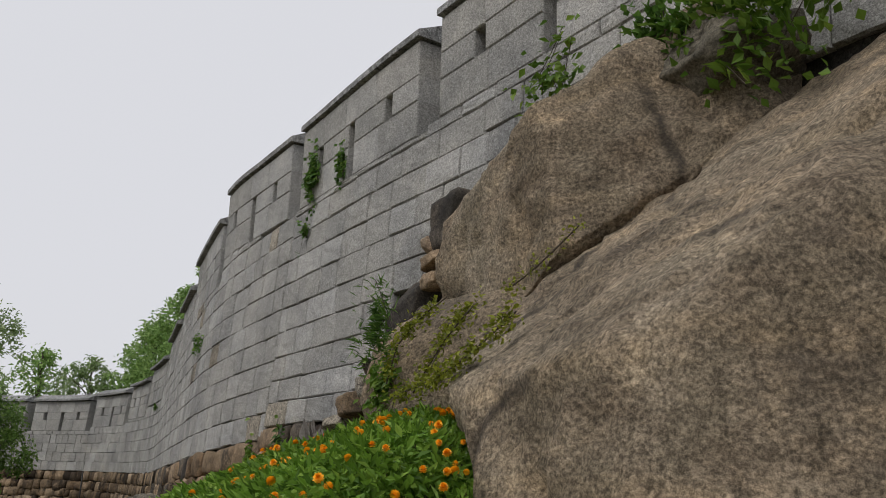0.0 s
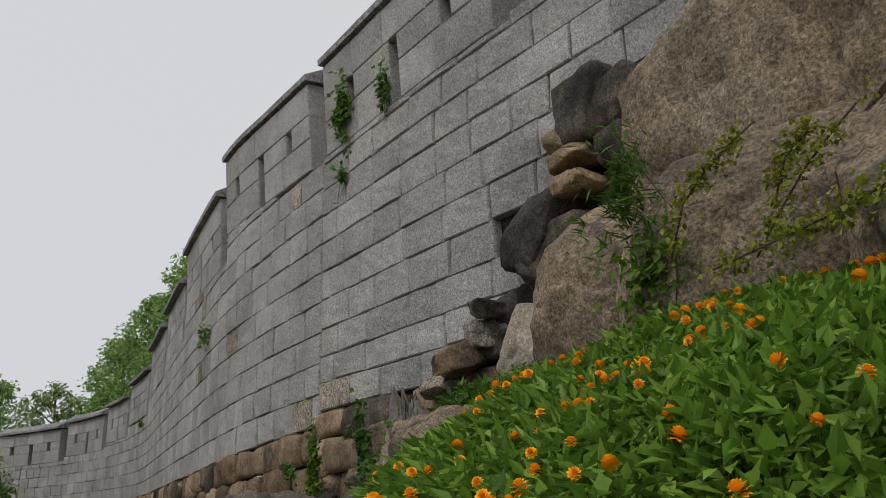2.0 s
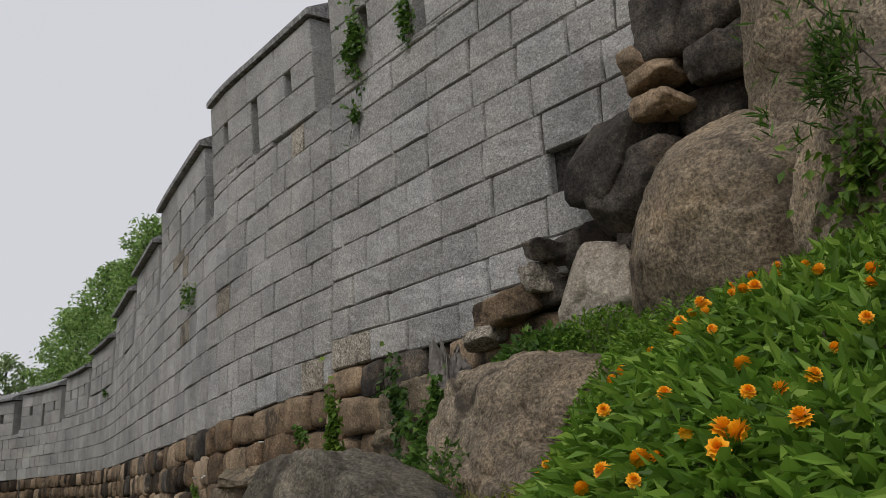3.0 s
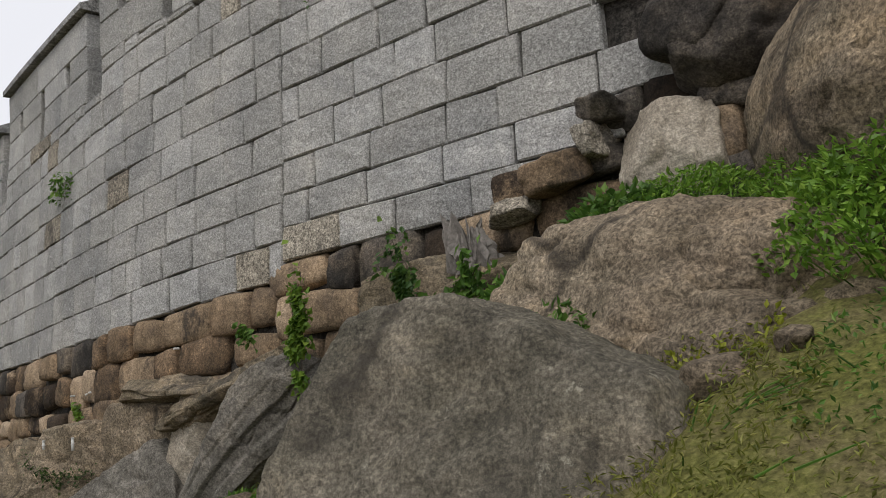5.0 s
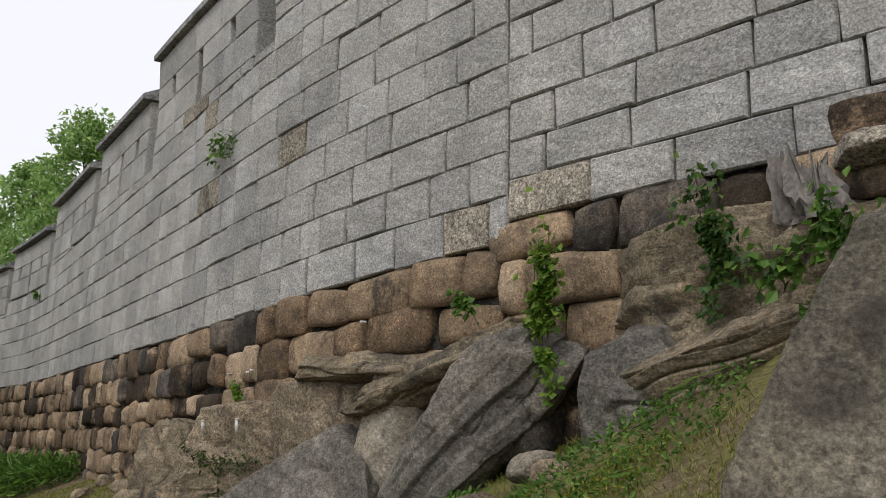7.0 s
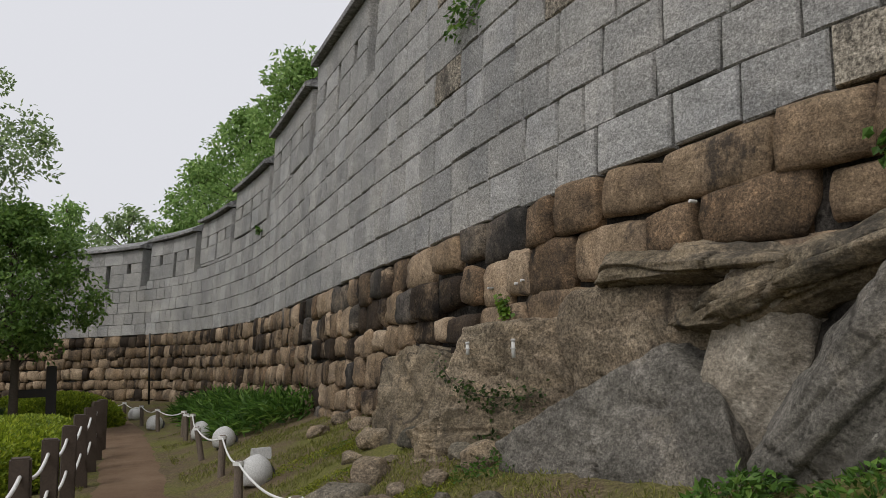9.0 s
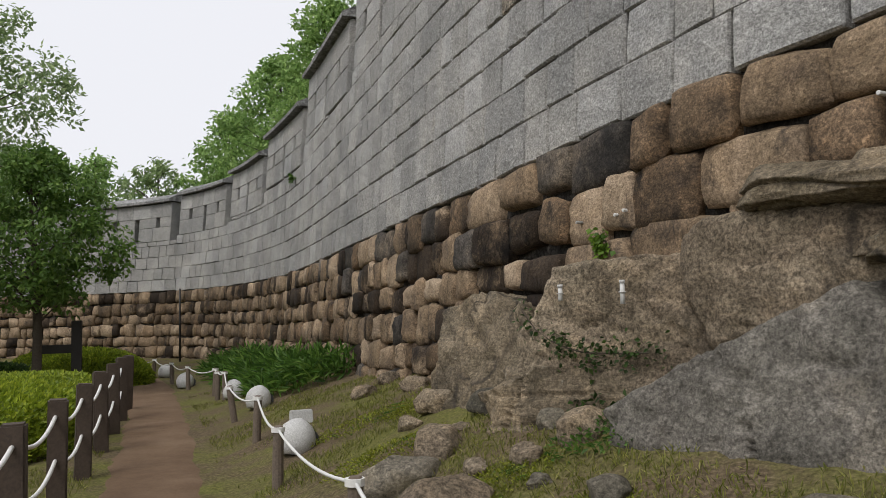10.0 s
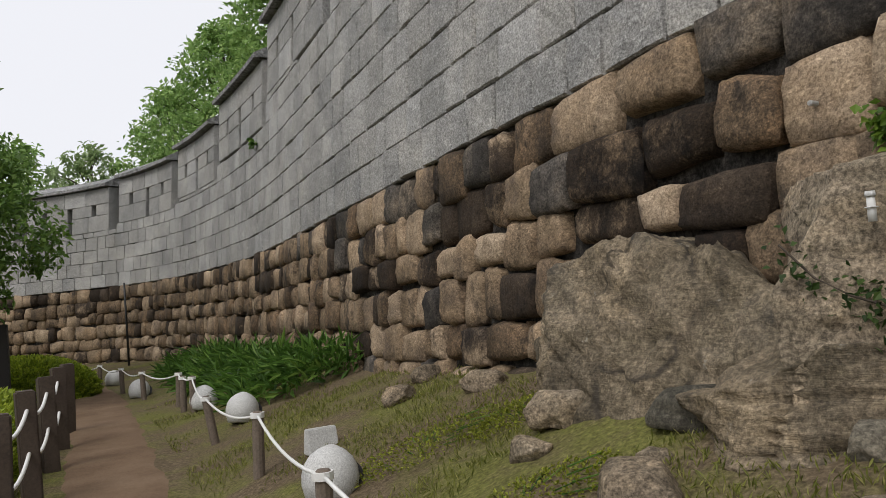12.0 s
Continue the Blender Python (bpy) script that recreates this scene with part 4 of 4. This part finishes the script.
patch("ivy", (-1.85, 10.4, 1.5), 0.32, 240, 0.09, 0.065, M_WEED, 79, "broad green leaves on the bedrock bank", NW)
patch("ivy", (-3.1, 12.95, 1.45), 0.18, 70, 0.08, 0.06, M_WEED, 86, "small leafy plant rooted under the old stones", NW)


def vine(points, n, length, width, material, seed, label, spread=0.035):
    """A creeping strand: a stem along a line, with leaves close to both sides of it."""
    g = np.random.default_rng(seed)
    line, _ = smooth_line(points, 0.03)
    th = thing("creeper", Vector(line[0]), label, "creeper")
    out = np.array(NW) * 0.6 + np.array([0, 0, -0.25])
    pick = g.integers(0, len(line), n)
    gaps = np.array([fbm(Vector(line[k]), 5.0) for k in pick]) > -0.2
    pts = (line[pick] + g.normal(0, spread, (n, 3)) * np.array([0.7, 0.7, 1.0]))[gaps]
    v, f = leaves(pts, np.tile(out, (len(pts), 1)), length, width, seed + 1, 0.2, 0.5)
    leaf_part("foliage", v, f, material, th)
    bm = bmesh.new()
    tube(bm, [Vector(p) for p in line[::4]], [0.005] * len(line[::4]), 5)
    under(part("stem", bm, M_BARK), th)


MOSSY = "yellow-green creeper rooted in the boulder's crack"
vine([(-0.32, 5.42, 1.95), (-0.02, 4.8, 2.02), (0.18, 4.45, 2.14), (0.35, 4.14, 2.27)], 900, 0.034, 0.026, M_MOSS, 90, MOSSY)
vine([(-0.4, 5.7, 2.05), (-0.33, 5.6, 2.3), (-0.15, 5.52, 2.5), (0.02, 5.45, 2.63)], 480, 0.036, 0.028, M_MOSS, 92, MOSSY)
vine([(-0.1, 5.3, 2.1), (0.0, 5.3, 2.35), (0.18, 5.28, 2.53)], 380, 0.034, 0.026, M_MOSS, 94, MOSSY)
vine([(-0.2, 5.25, 1.95), (-0.02, 5.1, 2.25), (0.2, 4.9, 2.5)], 300, 0.034, 0.026, M_MOSS, 96, MOSSY)
vine([(0.35, 4.95, 2.55), (0.5, 4.62, 2.62), (0.72, 4.3, 2.8)], 150, 0.03, 0.022, M_MOSS, 98, "thin line of moss and creeper along the boulder's crease", 0.03)
vine([(-5.56, 15.97, 0.34), (-5.44, 15.86, 0.17), (-5.22, 15.68, 0.06), (-4.97, 15.48, 0.05), (-4.75, 15.3, 0.06)], 340, 0.04, 0.03, M_BOX, 99, "dark green creeper along the mossy bedrock shelf", 0.055)
vine([(-5.3, 15.7, -0.28), (-5.1, 15.5, -0.32), (-4.9, 15.35, -0.3)], 200, 0.055, 0.04, M_BOX, 88, "dark leafy creeper at the bedrock's foot", 0.07)
patch("ivy", wall_at(s_of_y(16.2), 0.8, 0.08), 0.14, 110, 0.06, 0.045, M_IVYL, 87, "small bright green plant on the old stones", NW)
patch("weeds", (-0.5, 6.0, 2.5), 0.3, 420, 0.1, 0.014, M_WEED, 80, "dark green grass tuft in the cleft between two boulders", NW, droop=-0.2, category="weeds")
patch("weeds", (-0.42, 5.95, 2.1), 0.28, 240, 0.07, 0.04, M_IVYL, 81, "green creeper in the shade between two boulders", NW, category="weeds")
patch("ivy", (-5.15, 15.95, 0.35), 0.22, 160, 0.06, 0.045, M_IVY, 82, "dark green creeper below the rock face", NW, stretch=(1.2, 1.4, 0.5))
patch("ivy", (0.95, 7.0, 5.0), 0.55, 170, 0.11, 0.07, M_IVYL, 83, "leafy creeper where boulder meets wall", NW)
patch("shrub", (2.05, 4.75, 4.7), 0.8, 1300, 0.12, 0.06, M_IVYL, 84, "bright green shrub on top of the boulders", NW, droop=-0.3, category="shrub")
patch("shrub", (1.55, 5.5, 4.75), 0.35, 200, 0.11, 0.06, M_WEED, 85, "small green shrub between boulder and wall", NW, droop=-0.2, category="shrub")


def build_grass():
    g = np.random.default_rng(9)
    pts, dirs = [], []
    while len(pts) < 62000:
        y = g.uniform(4.6, 26)
        px, wx = np.interp(y, PATH[:600, 1], PATH[:600, 0]), np.interp(y, WALL[:700, 1], WALL[:700, 0])
        x = g.uniform(px - 2.2, wx)
        if abs(x - px) < 0.62 or fbm((x, y, 5), 0.8) < -0.12 + 0.25 * g.random():
            continue
        if g.random() > 1.35 - y / 26:
            continue
        pts.append((x, y, ground_z(x, y) - 0.004))
        dirs.append((0, 0, 1))
    v, f = leaves(pts, dirs, 0.055, 0.009, 10, 0.1, 0.5)
    tagged(leaf_part("grass", v, f, M_GRASS), "short thin yellowish green grass", "grass", kind="stuff")


build_grass()
for i, (x, y, r) in enumerate([(-5.9, 15.1, .45), (-6.6, 16.6, .5), (-5.5, 14.3, .4), (-7.0, 18.3, .6), (-6.3, 18.0, .45), (-3.6, 11.6, .5), (-3.3, 10.6, .6)]):
    weeds("moss_patch", (x, y), r, r * 0.6, 0.045, 1300, 0.026, 0.016, M_MOSS, 300 + i, "yellow-green mossy weeds spread on bare soil", "moss")


# ---------------------------------------------------------------- tree stump
def build_stump():
    bm = bmesh.new()
    n, rows = 40, 12
    rings = []
    for r in range(rows):
        h = r / (rows - 1)
        ring = []
        for k in range(n):
            q = 2 * math.pi * k / n
            rad = 0.125 * (1.3 - 0.35 * h) * (1 + 0.16 * math.sin(q * 6 + 1 + h * 1.5) + 0.07 * math.sin(q * 15 - h * 3) + 0.55 * fbm((math.cos(q), math.sin(q), h * 0.9), 2.4))
            top = 0.36 + 0.07 * math.sin(q * 5) * math.sin(q * 2 + 1) + 0.3 * fbm((math.cos(q) * 1.6, math.sin(q) * 1.6, 4), 3.4)
            ring.append(bm.verts.new((rad * math.cos(q) * 1.15 - 0.05 * h, rad * math.sin(q), h * top)))
        rings.append(ring)
    for a, b in zip(rings, rings[1:]):
        for k in range(n):
            bm.faces.new((a[k], a[(k + 1) % n], b[(k + 1) % n], b[k]))
    c = bm.verts.new((0, 0, 0.17))
    for k in range(n):
        bm.faces.new((rings[-1][k], rings[-1][(k + 1) % n], c))
    ob = part("tree_stump", bm, M_STUMP, smooth=False)
    ob.matrix_world = pose(-1.56, 10.58, 1.62, 0, -6, -30) @ Matrix.Scale(1.0, 4)
    tagged(ob, "short grey weathered tree stump at the wall's foot", "stump")


build_stump()


# ---------------------------------------------------------------- trees
def tree(at, height, crown, radius, seed, material, label, leaf=0.16, count=9000, trunk=0.12, sparse=0.0, lean=(0, 0), clumps=90):
    """A tapered trunk with limbs and a crown of leaf clumps; crown = height at which it starts."""
    g = np.random.default_rng(seed)
    x0, y0, z0 = at
    th = thing("tree", at, label, "tree")
    top = Vector((x0 + lean[0], y0 + lean[1], z0 + height * 0.96))
    base = Vector(at)
    bm = bmesh.new()
    tp = [base.lerp(top, k) + Vector((0.12 * math.sin(k * 5 + seed), 0.12 * math.cos(k * 4 + seed), 0)) * k for k in np.linspace(0, 1, 8)]
    tube(bm, tp, [trunk * (1 - 0.88 * k) + 0.01 for k in np.linspace(0, 1, 8)], 8)
    under(part("trunk", bm, M_BARK, smooth=True), th)
    pts, dirs = [], []
    per = count // clumps
    for c in range(clumps):
        h = crown + (height - crown) * (c + 0.5) / clumps
        k = (h - crown) / (height - crown)
        prof = radius * (math.sin(math.pi * min(1, (k * 0.86 + 0.13))) ** 0.7)
        a = c * 2.4 + g.uniform(-0.5, 0.5)
        r = prof * g.uniform(0.35, 1.0)
        start = base.lerp(top, max(0.12, (h - 0.25 * r) / height - 0.06))
        ctr = Vector((x0 + lean[0] * h / height + r * math.cos(a), y0 + lean[1] * h / height + r * math.sin(a), z0 + h))
        bl = bmesh.new() if c % 3 == 0 else None
        mid = start.lerp(ctr, 0.5) + Vector((0, 0, 0.1 * r))
        if bl:
            tube(bl, [start, mid, ctr], [trunk * 0.24 * (1 - 0.6 * k) + 0.005, trunk * 0.11 + 0.004, 0.005], 5)
            under(part("limb", bl, M_BARK), th)
        size = radius * g.uniform(0.15, 0.27) * (0.72 if sparse else 1.0)
        q = g.normal(0, 1, (per, 3))
        q = q / np.linalg.norm(q, axis=1)[:, None] * g.random((per, 1)) ** 0.45 * size * 1.15 * np.array([1, 1, 0.75])
        for w in q:
            if sparse and fbm(Vector(w) + ctr, 1.6) < sparse - 0.3:
                continue
            pts.append((ctr.x + w[0], ctr.y + w[1], ctr.z + w[2]))
            dirs.append((w[0], w[1], w[2] * 0.5 - 0.25 * size))
    v, f = leaves(pts, dirs, leaf, leaf * 0.55, seed + 3, 0.25, 0.5)
    leaf_part("crown", v, f, material, th)


tree((-14.6, 26.6, -1.18), 4.9, 1.9, 1.65, 101, M_TREE, "small round-crowned dark green tree beside the hedge", 0.14, 11000, 0.1)
tree((-18.8, 29.2, -1.18), 10.5, 3.6, 3.5, 102, M_WILLOW, "tall pale green tree with loose drooping branches", 0.17, 26000, 0.2, 0.2, clumps=170)
tree((-17.0, 24.2, -1.18), 5.2, 1.2, 2.0, 103, M_TREE, "dark green garden tree behind the hedge", 0.15, 9000, 0.1)
tree((-10.6, 39.0, 0.5), 11.0, 3.0, 2.5, 104, M_TREEB, "tall fresh green tree behind the wall", 0.24, 9000, 0.2)
tree((-13.5, 43.5, 0.5), 10.2, 3.0, 2.6, 105, M_TREEB, "leafy green tree behind the wall", 0.24, 9000, 0.2)
tree((-16.5, 47.5, 0.5), 9.0, 3.0, 2.6, 106, M_TREEB, "green tree behind the far wall", 0.26, 7000, 0.2)
for i, (x, y, h) in enumerate([(-20.0, 47.0, 6.8), (-23.5, 48.5, 7.6), (-27.5, 49.0, 7.2), (-31.5, 48.0, 8.2), (-36.0, 47.0, 8.0), (-18.2, 50.5, 7.0)]):
    tree((x, y, 0.5), h, 2.2, 2.3, 110 + i, M_TREEB if i % 2 else M_WILLOW, "light green tree beyond the far wall", 0.26, 5200, 0.16, 0.2)
for i, (x, y, h) in enumerate([(-22.5, 26, 6.5), (-24, 31.5, 7.5), (-27, 22, 8.0), (-21.5, 20.5, 7.0)]):
    tree((x, y, -1.2), h, 1.4, 2.4, 120 + i, M_TREE, "green park tree beyond the hedge", 0.22, 6000, 0.16)


# ---------------------------------------------------------------- hedges
def hedge(centre, sx, sy, h, turn, n, seed, material, label, power=5.0):
    g = np.random.default_rng(seed)
    z0 = ground_z(*centre, False)
    th = thing("hedge", (*centre, z0), label, "hedge")
    pts, dirs = [], []
    c, s = math.cos(radians(turn)), math.sin(radians(turn))
    while len(pts) < 1.6 * n:
        d = Vector(g.normal(0, 1, 3)).normalized()
        d.z = abs(d.z)
        r = 1 / (abs(d.x) ** power + abs(d.y) ** power + abs(d.z) ** power) ** (1 / power)
        p = d * r * (1 - 0.1 * g.random() ** 2) * (1 + 0.05 * fbm(d * 3, 1.5))
        q = Vector((p.x * sx, p.y * sy, p.z * h))
        pts.append((centre[0] + q.x * c - q.y * s, centre[1] + q.x * s + q.y * c, z0 + q.z))
        dirs.append((d.x * c - d.y * s, d.x * s + d.y * c, d.z + 0.4))
    v, f = leaves(pts, dirs, 0.085, 0.05, seed, 0.2, 0.5)
    leaf_part("foliage", v, f, material, th)
    bm = bmesh.new()
    bmesh.ops.create_icosphere(bm, subdivisions=4, radius=1)
    for vt in bm.verts:
        d = vt.co.normalized()
        d.z = max(d.z, -0.05)
        r = 0.84 / (abs(d.x) ** power + abs(d.y) ** power + abs(d.z) ** power) ** (1 / power)
        vt.co = Vector((d.x * r * sx, d.y * r * sy, d.z * r * h)) * (1 + 0.03 * fbm(d * 4, 1.0))
    ob = part("inner_growth", bm, material)
    ob.matrix_world = pose(*centre, z0, 0, 0, turn)
    under(ob, th)


hedge((-12.6, 21.2), 1.5, 2.9, 0.68, 20, 20000, 131, M_HEDGE, "low clipped yellow-green hedge behind the fence")
hedge((-17.4, 27.6), 1.9, 1.2, 0.6, 15, 9000, 132, M_BOX, "dark clipped box hedge")
hedge((-14.65, 29.1), 1.35, 0.95, 0.78, 10, 9000, 133, M_HEDGE, "rounded bright yellow-green clipped shrub", 2.4)
hedge((-16.0, 31.2), 1.6, 0.8, 0.75, 10, 7000, 134, M_HEDGE, "clipped yellow-green hedge under the far trees", 3.0)


# ---------------------------------------------------------------- fences, ropes, lamps
def rope(a, b, sag, radius, parent=None, name="rope"):
    a, b = Vector(a), Vector(b)
    bm = bmesh.new()
    pts = [a.lerp(b, k) - Vector((0, 0, sag * 4 * k * (1 - k))) for k in np.linspace(0, 1, 12)]
    tube(bm, pts, [radius] * 12, 7)
    ob = part(name, bm, M_ROPE, smooth=True)
    if parent:
        under(ob, parent)
    return ob


def side_point(y, off):
    """A point off metres to the left of the path's middle, by its y."""
    i = int(np.argmax(PATH[:, 1] > y))
    t = Vector((PATH[i + 1, 0] - PATH[i - 1, 0], PATH[i + 1, 1] - PATH[i - 1, 1])).normalized()
    return PATH[i, 0] - t.y * off, PATH[i, 1] + t.x * off


def build_timber_fence():
    th = thing("timber_fence", (*side_point(18, 0.85), -1.16), "dark timber post fence with two white ropes", "fence")
    tops = []
    for i, y in enumerate([13.9, 15.4, 16.9, 18.3, 19.8, 21.3, 22.7, 24.1]):
        x, yy = side_point(y, 0.82 - 0.035 * (y - 14))
        z = ground_z(x, yy)
        bm = bmesh.new()
        bmesh.ops.create_cube(bm, size=1)
        for v in bm.verts:
            v.co = Vector((v.co.x * 0.15, v.co.y * 0.15, (v.co.z + 0.5) * 1.0))
            if v.co.z > 0.5:
                v.co.z += 0.015 * math.sin(v.co.x * 40 + i) + 0.01 * i % 0.02
        bmesh.ops.bevel(bm, geom=bm.edges[:], offset=0.014, segments=2, affect="EDGES")
        ob = part("post", bm, M_WOOD)
        ob.matrix_world = pose(x, yy, z - 0.1, (i * 7 % 5 - 2) * 0.7, (i * 5 % 4 - 1.5) * 0.8, 20 + i * 3)
        under(ob, th)
        tops.append(Vector((x, yy, z + 0.78)))
    for a, b in zip(tops, tops[1:]):
        rope(a, b, 0.12, 0.016, th)
        rope(a - Vector((0, 0, 0.34)), b - Vector((0, 0, 0.34)), 0.12, 0.016, th)


build_timber_fence()

ROPE_POSTS = [(-5.75, 12.3), (-6.55, 14.7), (-7.5, 16.95), (-8.28, 19.3), (-9.15, 21.5), (-10.1, 24.25), (-10.35, 24.65), (-10.6, 25.3), (-11.8, 27.4), (-12.8, 29.2), (-13.9, 31.0), (-14.75, 32.1)]


def build_rope_line():
    th = thing("rope_fence", (-8.28, 19.3, ground_z(-8.28, 19.3)), "low round timber posts linked by a white rope", "fence")
    tops = []
    for i, (x, y) in enumerate(ROPE_POSTS):
        z = ground_z(x, y)
        bm = bmesh.new()
        tube(bm, [(0, 0, -0.1), (0, 0, 0.2), (0.004, 0, 0.46), (0.004, 0, 0.49), (0.004, 0, 0.5)], [0.046, 0.045, 0.043, 0.04, 0.03], 12)
        ob = part("post", bm, M_POST, smooth=False)
        ob.matrix_world = pose(x, y, z, 0, (-9 if i == 4 else (i * 5 % 4 - 1.5) * 1.2), 0)
        under(ob, th)
        tops.append(ob.matrix_world @ Vector((0.0, 0, 0.47)))
    for i, (a, b) in enumerate(zip(tops, tops[1:])):
        rope(a, b, 0.09 if (a - b).length > 1 else 0.03, 0.0115, th)
    for t in tops:
        bm = bmesh.new()
        tube(bm, [t + Vector((0, 0, -0.02)), t + Vector((0, 0, 0.02))], [0.055, 0.055], 12)
        under(part("rope_knot", bm, M_ROPE), th)


build_rope_line()


def lamp(x, y, r=0.185):
    z = ground_z(x, y)
    th = thing("ground_lamp", (x, y, z), "round speckled granite ground lamp standing in the grass", "lamp", "granite lamps along the path")
    bm = bmesh.new()
    prof = [(0.55, -0.06), (0.8, 0.0), (0.97, 0.45), (1.0, 0.8), (0.93, 1.15), (0.74, 1.47), (0.45, 1.7), (0.16, 1.83), (0.0, 1.86)]
    rings = []
    for rr, h in prof[:-1]:
        rings.append([bm.verts.new((r * rr * math.cos(q), r * rr * math.sin(q), r * h)) for q in [2 * math.pi * k / 24 for k in range(24)]])
    tip = bm.verts.new((0, 0, r * 1.86))
    for a, b in zip(rings, rings[1:]):
        for k in range(24):
            bm.faces.new((a[k], a[(k + 1) % 24], b[(k + 1) % 24], b[k]))
    for k in range(24):
        bm.faces.new((rings[-1][k], rings[-1][(k + 1) % 24], tip))
    ob = part("granite_hood", bm, M_LAMP, smooth=True)
    ob.matrix_world = pose(x, y, z, -10, 12, 30)
    under(ob, th)
    bm = bmesh.new()
    tube(bm, [(0, 0, 0), (0, 0, 0.05)], [r * 0.62, r * 0.6], 20)
    ob = part("lamp_front", bm, M_IRON)
    ob.matrix_world = pose(x + 0.1, y + 0.09, z + r * 0.6, 60, 0, 32)
    under(ob, th)


for x, y in [(-7.62, 18.15), (-9.05, 22.3), (-10.0, 24.3), (-12.1, 28.0), (-13.75, 31.3), (-15.9, 33.9)]:
    lamp(x, y)


def build_marker():
    x, y = -7.8, 19.35
    z = ground_z(x, y)
    bm = bmesh.new()
    bmesh.ops.create_cube(bm, size=1)
    for v in bm.verts:
        v.co = Vector((v.co.x * 0.25, v.co.y * (0.13 if v.co.z < 0 else 0.05), (v.co.z + 0.5) * 0.2))
    bmesh.ops.bevel(bm, geom=bm.edges[:], offset=0.008, segments=2, affect="EDGES")
    ob = part("marker_stone", bm, M_LAMP)
    ob.matrix_world = pose(x, y, z - 0.03, 0, 0, 30)
    tagged(ob, "small pale wedge-shaped stone marker in the grass", "marker")


build_marker()


def build_sign():
    x, y = -14.25, 27.6
    z = ground_z(x, y)
    th = thing("signpost", (x, y, z), "dark timber signpost with a narrow arm", "signpost")
    for nm, sx, sy, z0, z1, dx in (("post", 0.2, 0.2, -0.1, 1.5, 0), ("arm", 0.75, 0.06, 0.82, 1.0, -0.45)):
        bm = bmesh.new()
        bmesh.ops.create_cube(bm, size=1)
        for v in bm.verts:
            v.co = Vector((v.co.x * sx + dx, v.co.y * sy, z0 + (v.co.z + 0.5) * (z1 - z0)))
        bmesh.ops.bevel(bm, geom=bm.edges[:], offset=0.012, segments=2, affect="EDGES")
        ob = part(nm, bm, M_SIGN)
        ob.matrix_world = pose(x, y, z, 0, 0, 20)
        under(ob, th)


build_sign()


def build_pole():
    p = wall_at(s_of_y(36.6), -1, 0.9)
    z = ground_z(p.x, p.y)
    bm = bmesh.new()
    tube(bm, [(p.x, p.y, z - 0.1), (p.x, p.y, z + 1.2), (p.x, p.y, z + 2.3)], [0.03, 0.03, 0.028], 10)
    tagged(part("pole", bm, M_IRON, smooth=True), "thin dark iron pole before the old stone wall", "pole")


build_pole()


def build_pegs():
    """Small drilled plugs and hanging vials on the rock face."""
    for y, z, o in ((14.44, 1.4, 0.05), (16.03, 1.02, 0.05), (16.15, 1.0, 0.05), (16.55, 1.0, 0.05), (16.61, 1.0, 0.05)):
        c = wall_at(s_of_y(y), z, o)
        bm = bmesh.new()
        tube(bm, [Vector(NW) * -0.06, Vector(NW) * 0.004, Vector(NW) * 0.007], [0.013, 0.013, 0.009], 10)
        ob = part("survey_peg", bm, M_PEG)
        ob.matrix_world = Matrix.Translation(c)
        tagged(ob, "small white survey peg fixed in the stone", "peg")


build_pegs()


def build_vial(at, length):
    """A clear sample tube hung on the rock face."""
    th = thing("sample_tube", at, "small pale plastic tube fixed upright on the rock face", "tube")
    for nm, z0, z1, r, m in (("tube", -length, 0, 0.016, M_PEG), ("cap", 0, 0.02, 0.019, M_LAMP), ("ring", -length * 0.45, -length * 0.4, 0.024, M_LAMP)):
        bm = bmesh.new()
        tube(bm, [(0, 0, z0), (0, 0, (z0 + z1) / 2), (0, 0, z1)], [r, r, r * 0.9], 12)
        ob = part(nm, bm, m, smooth=True)
        ob.matrix_world = Matrix.Translation(at)
        under(ob, th)


build_vial((-5.31, 15.74, 0.48), 0.09)
build_vial((-4.96, 15.4, 0.49), 0.13)
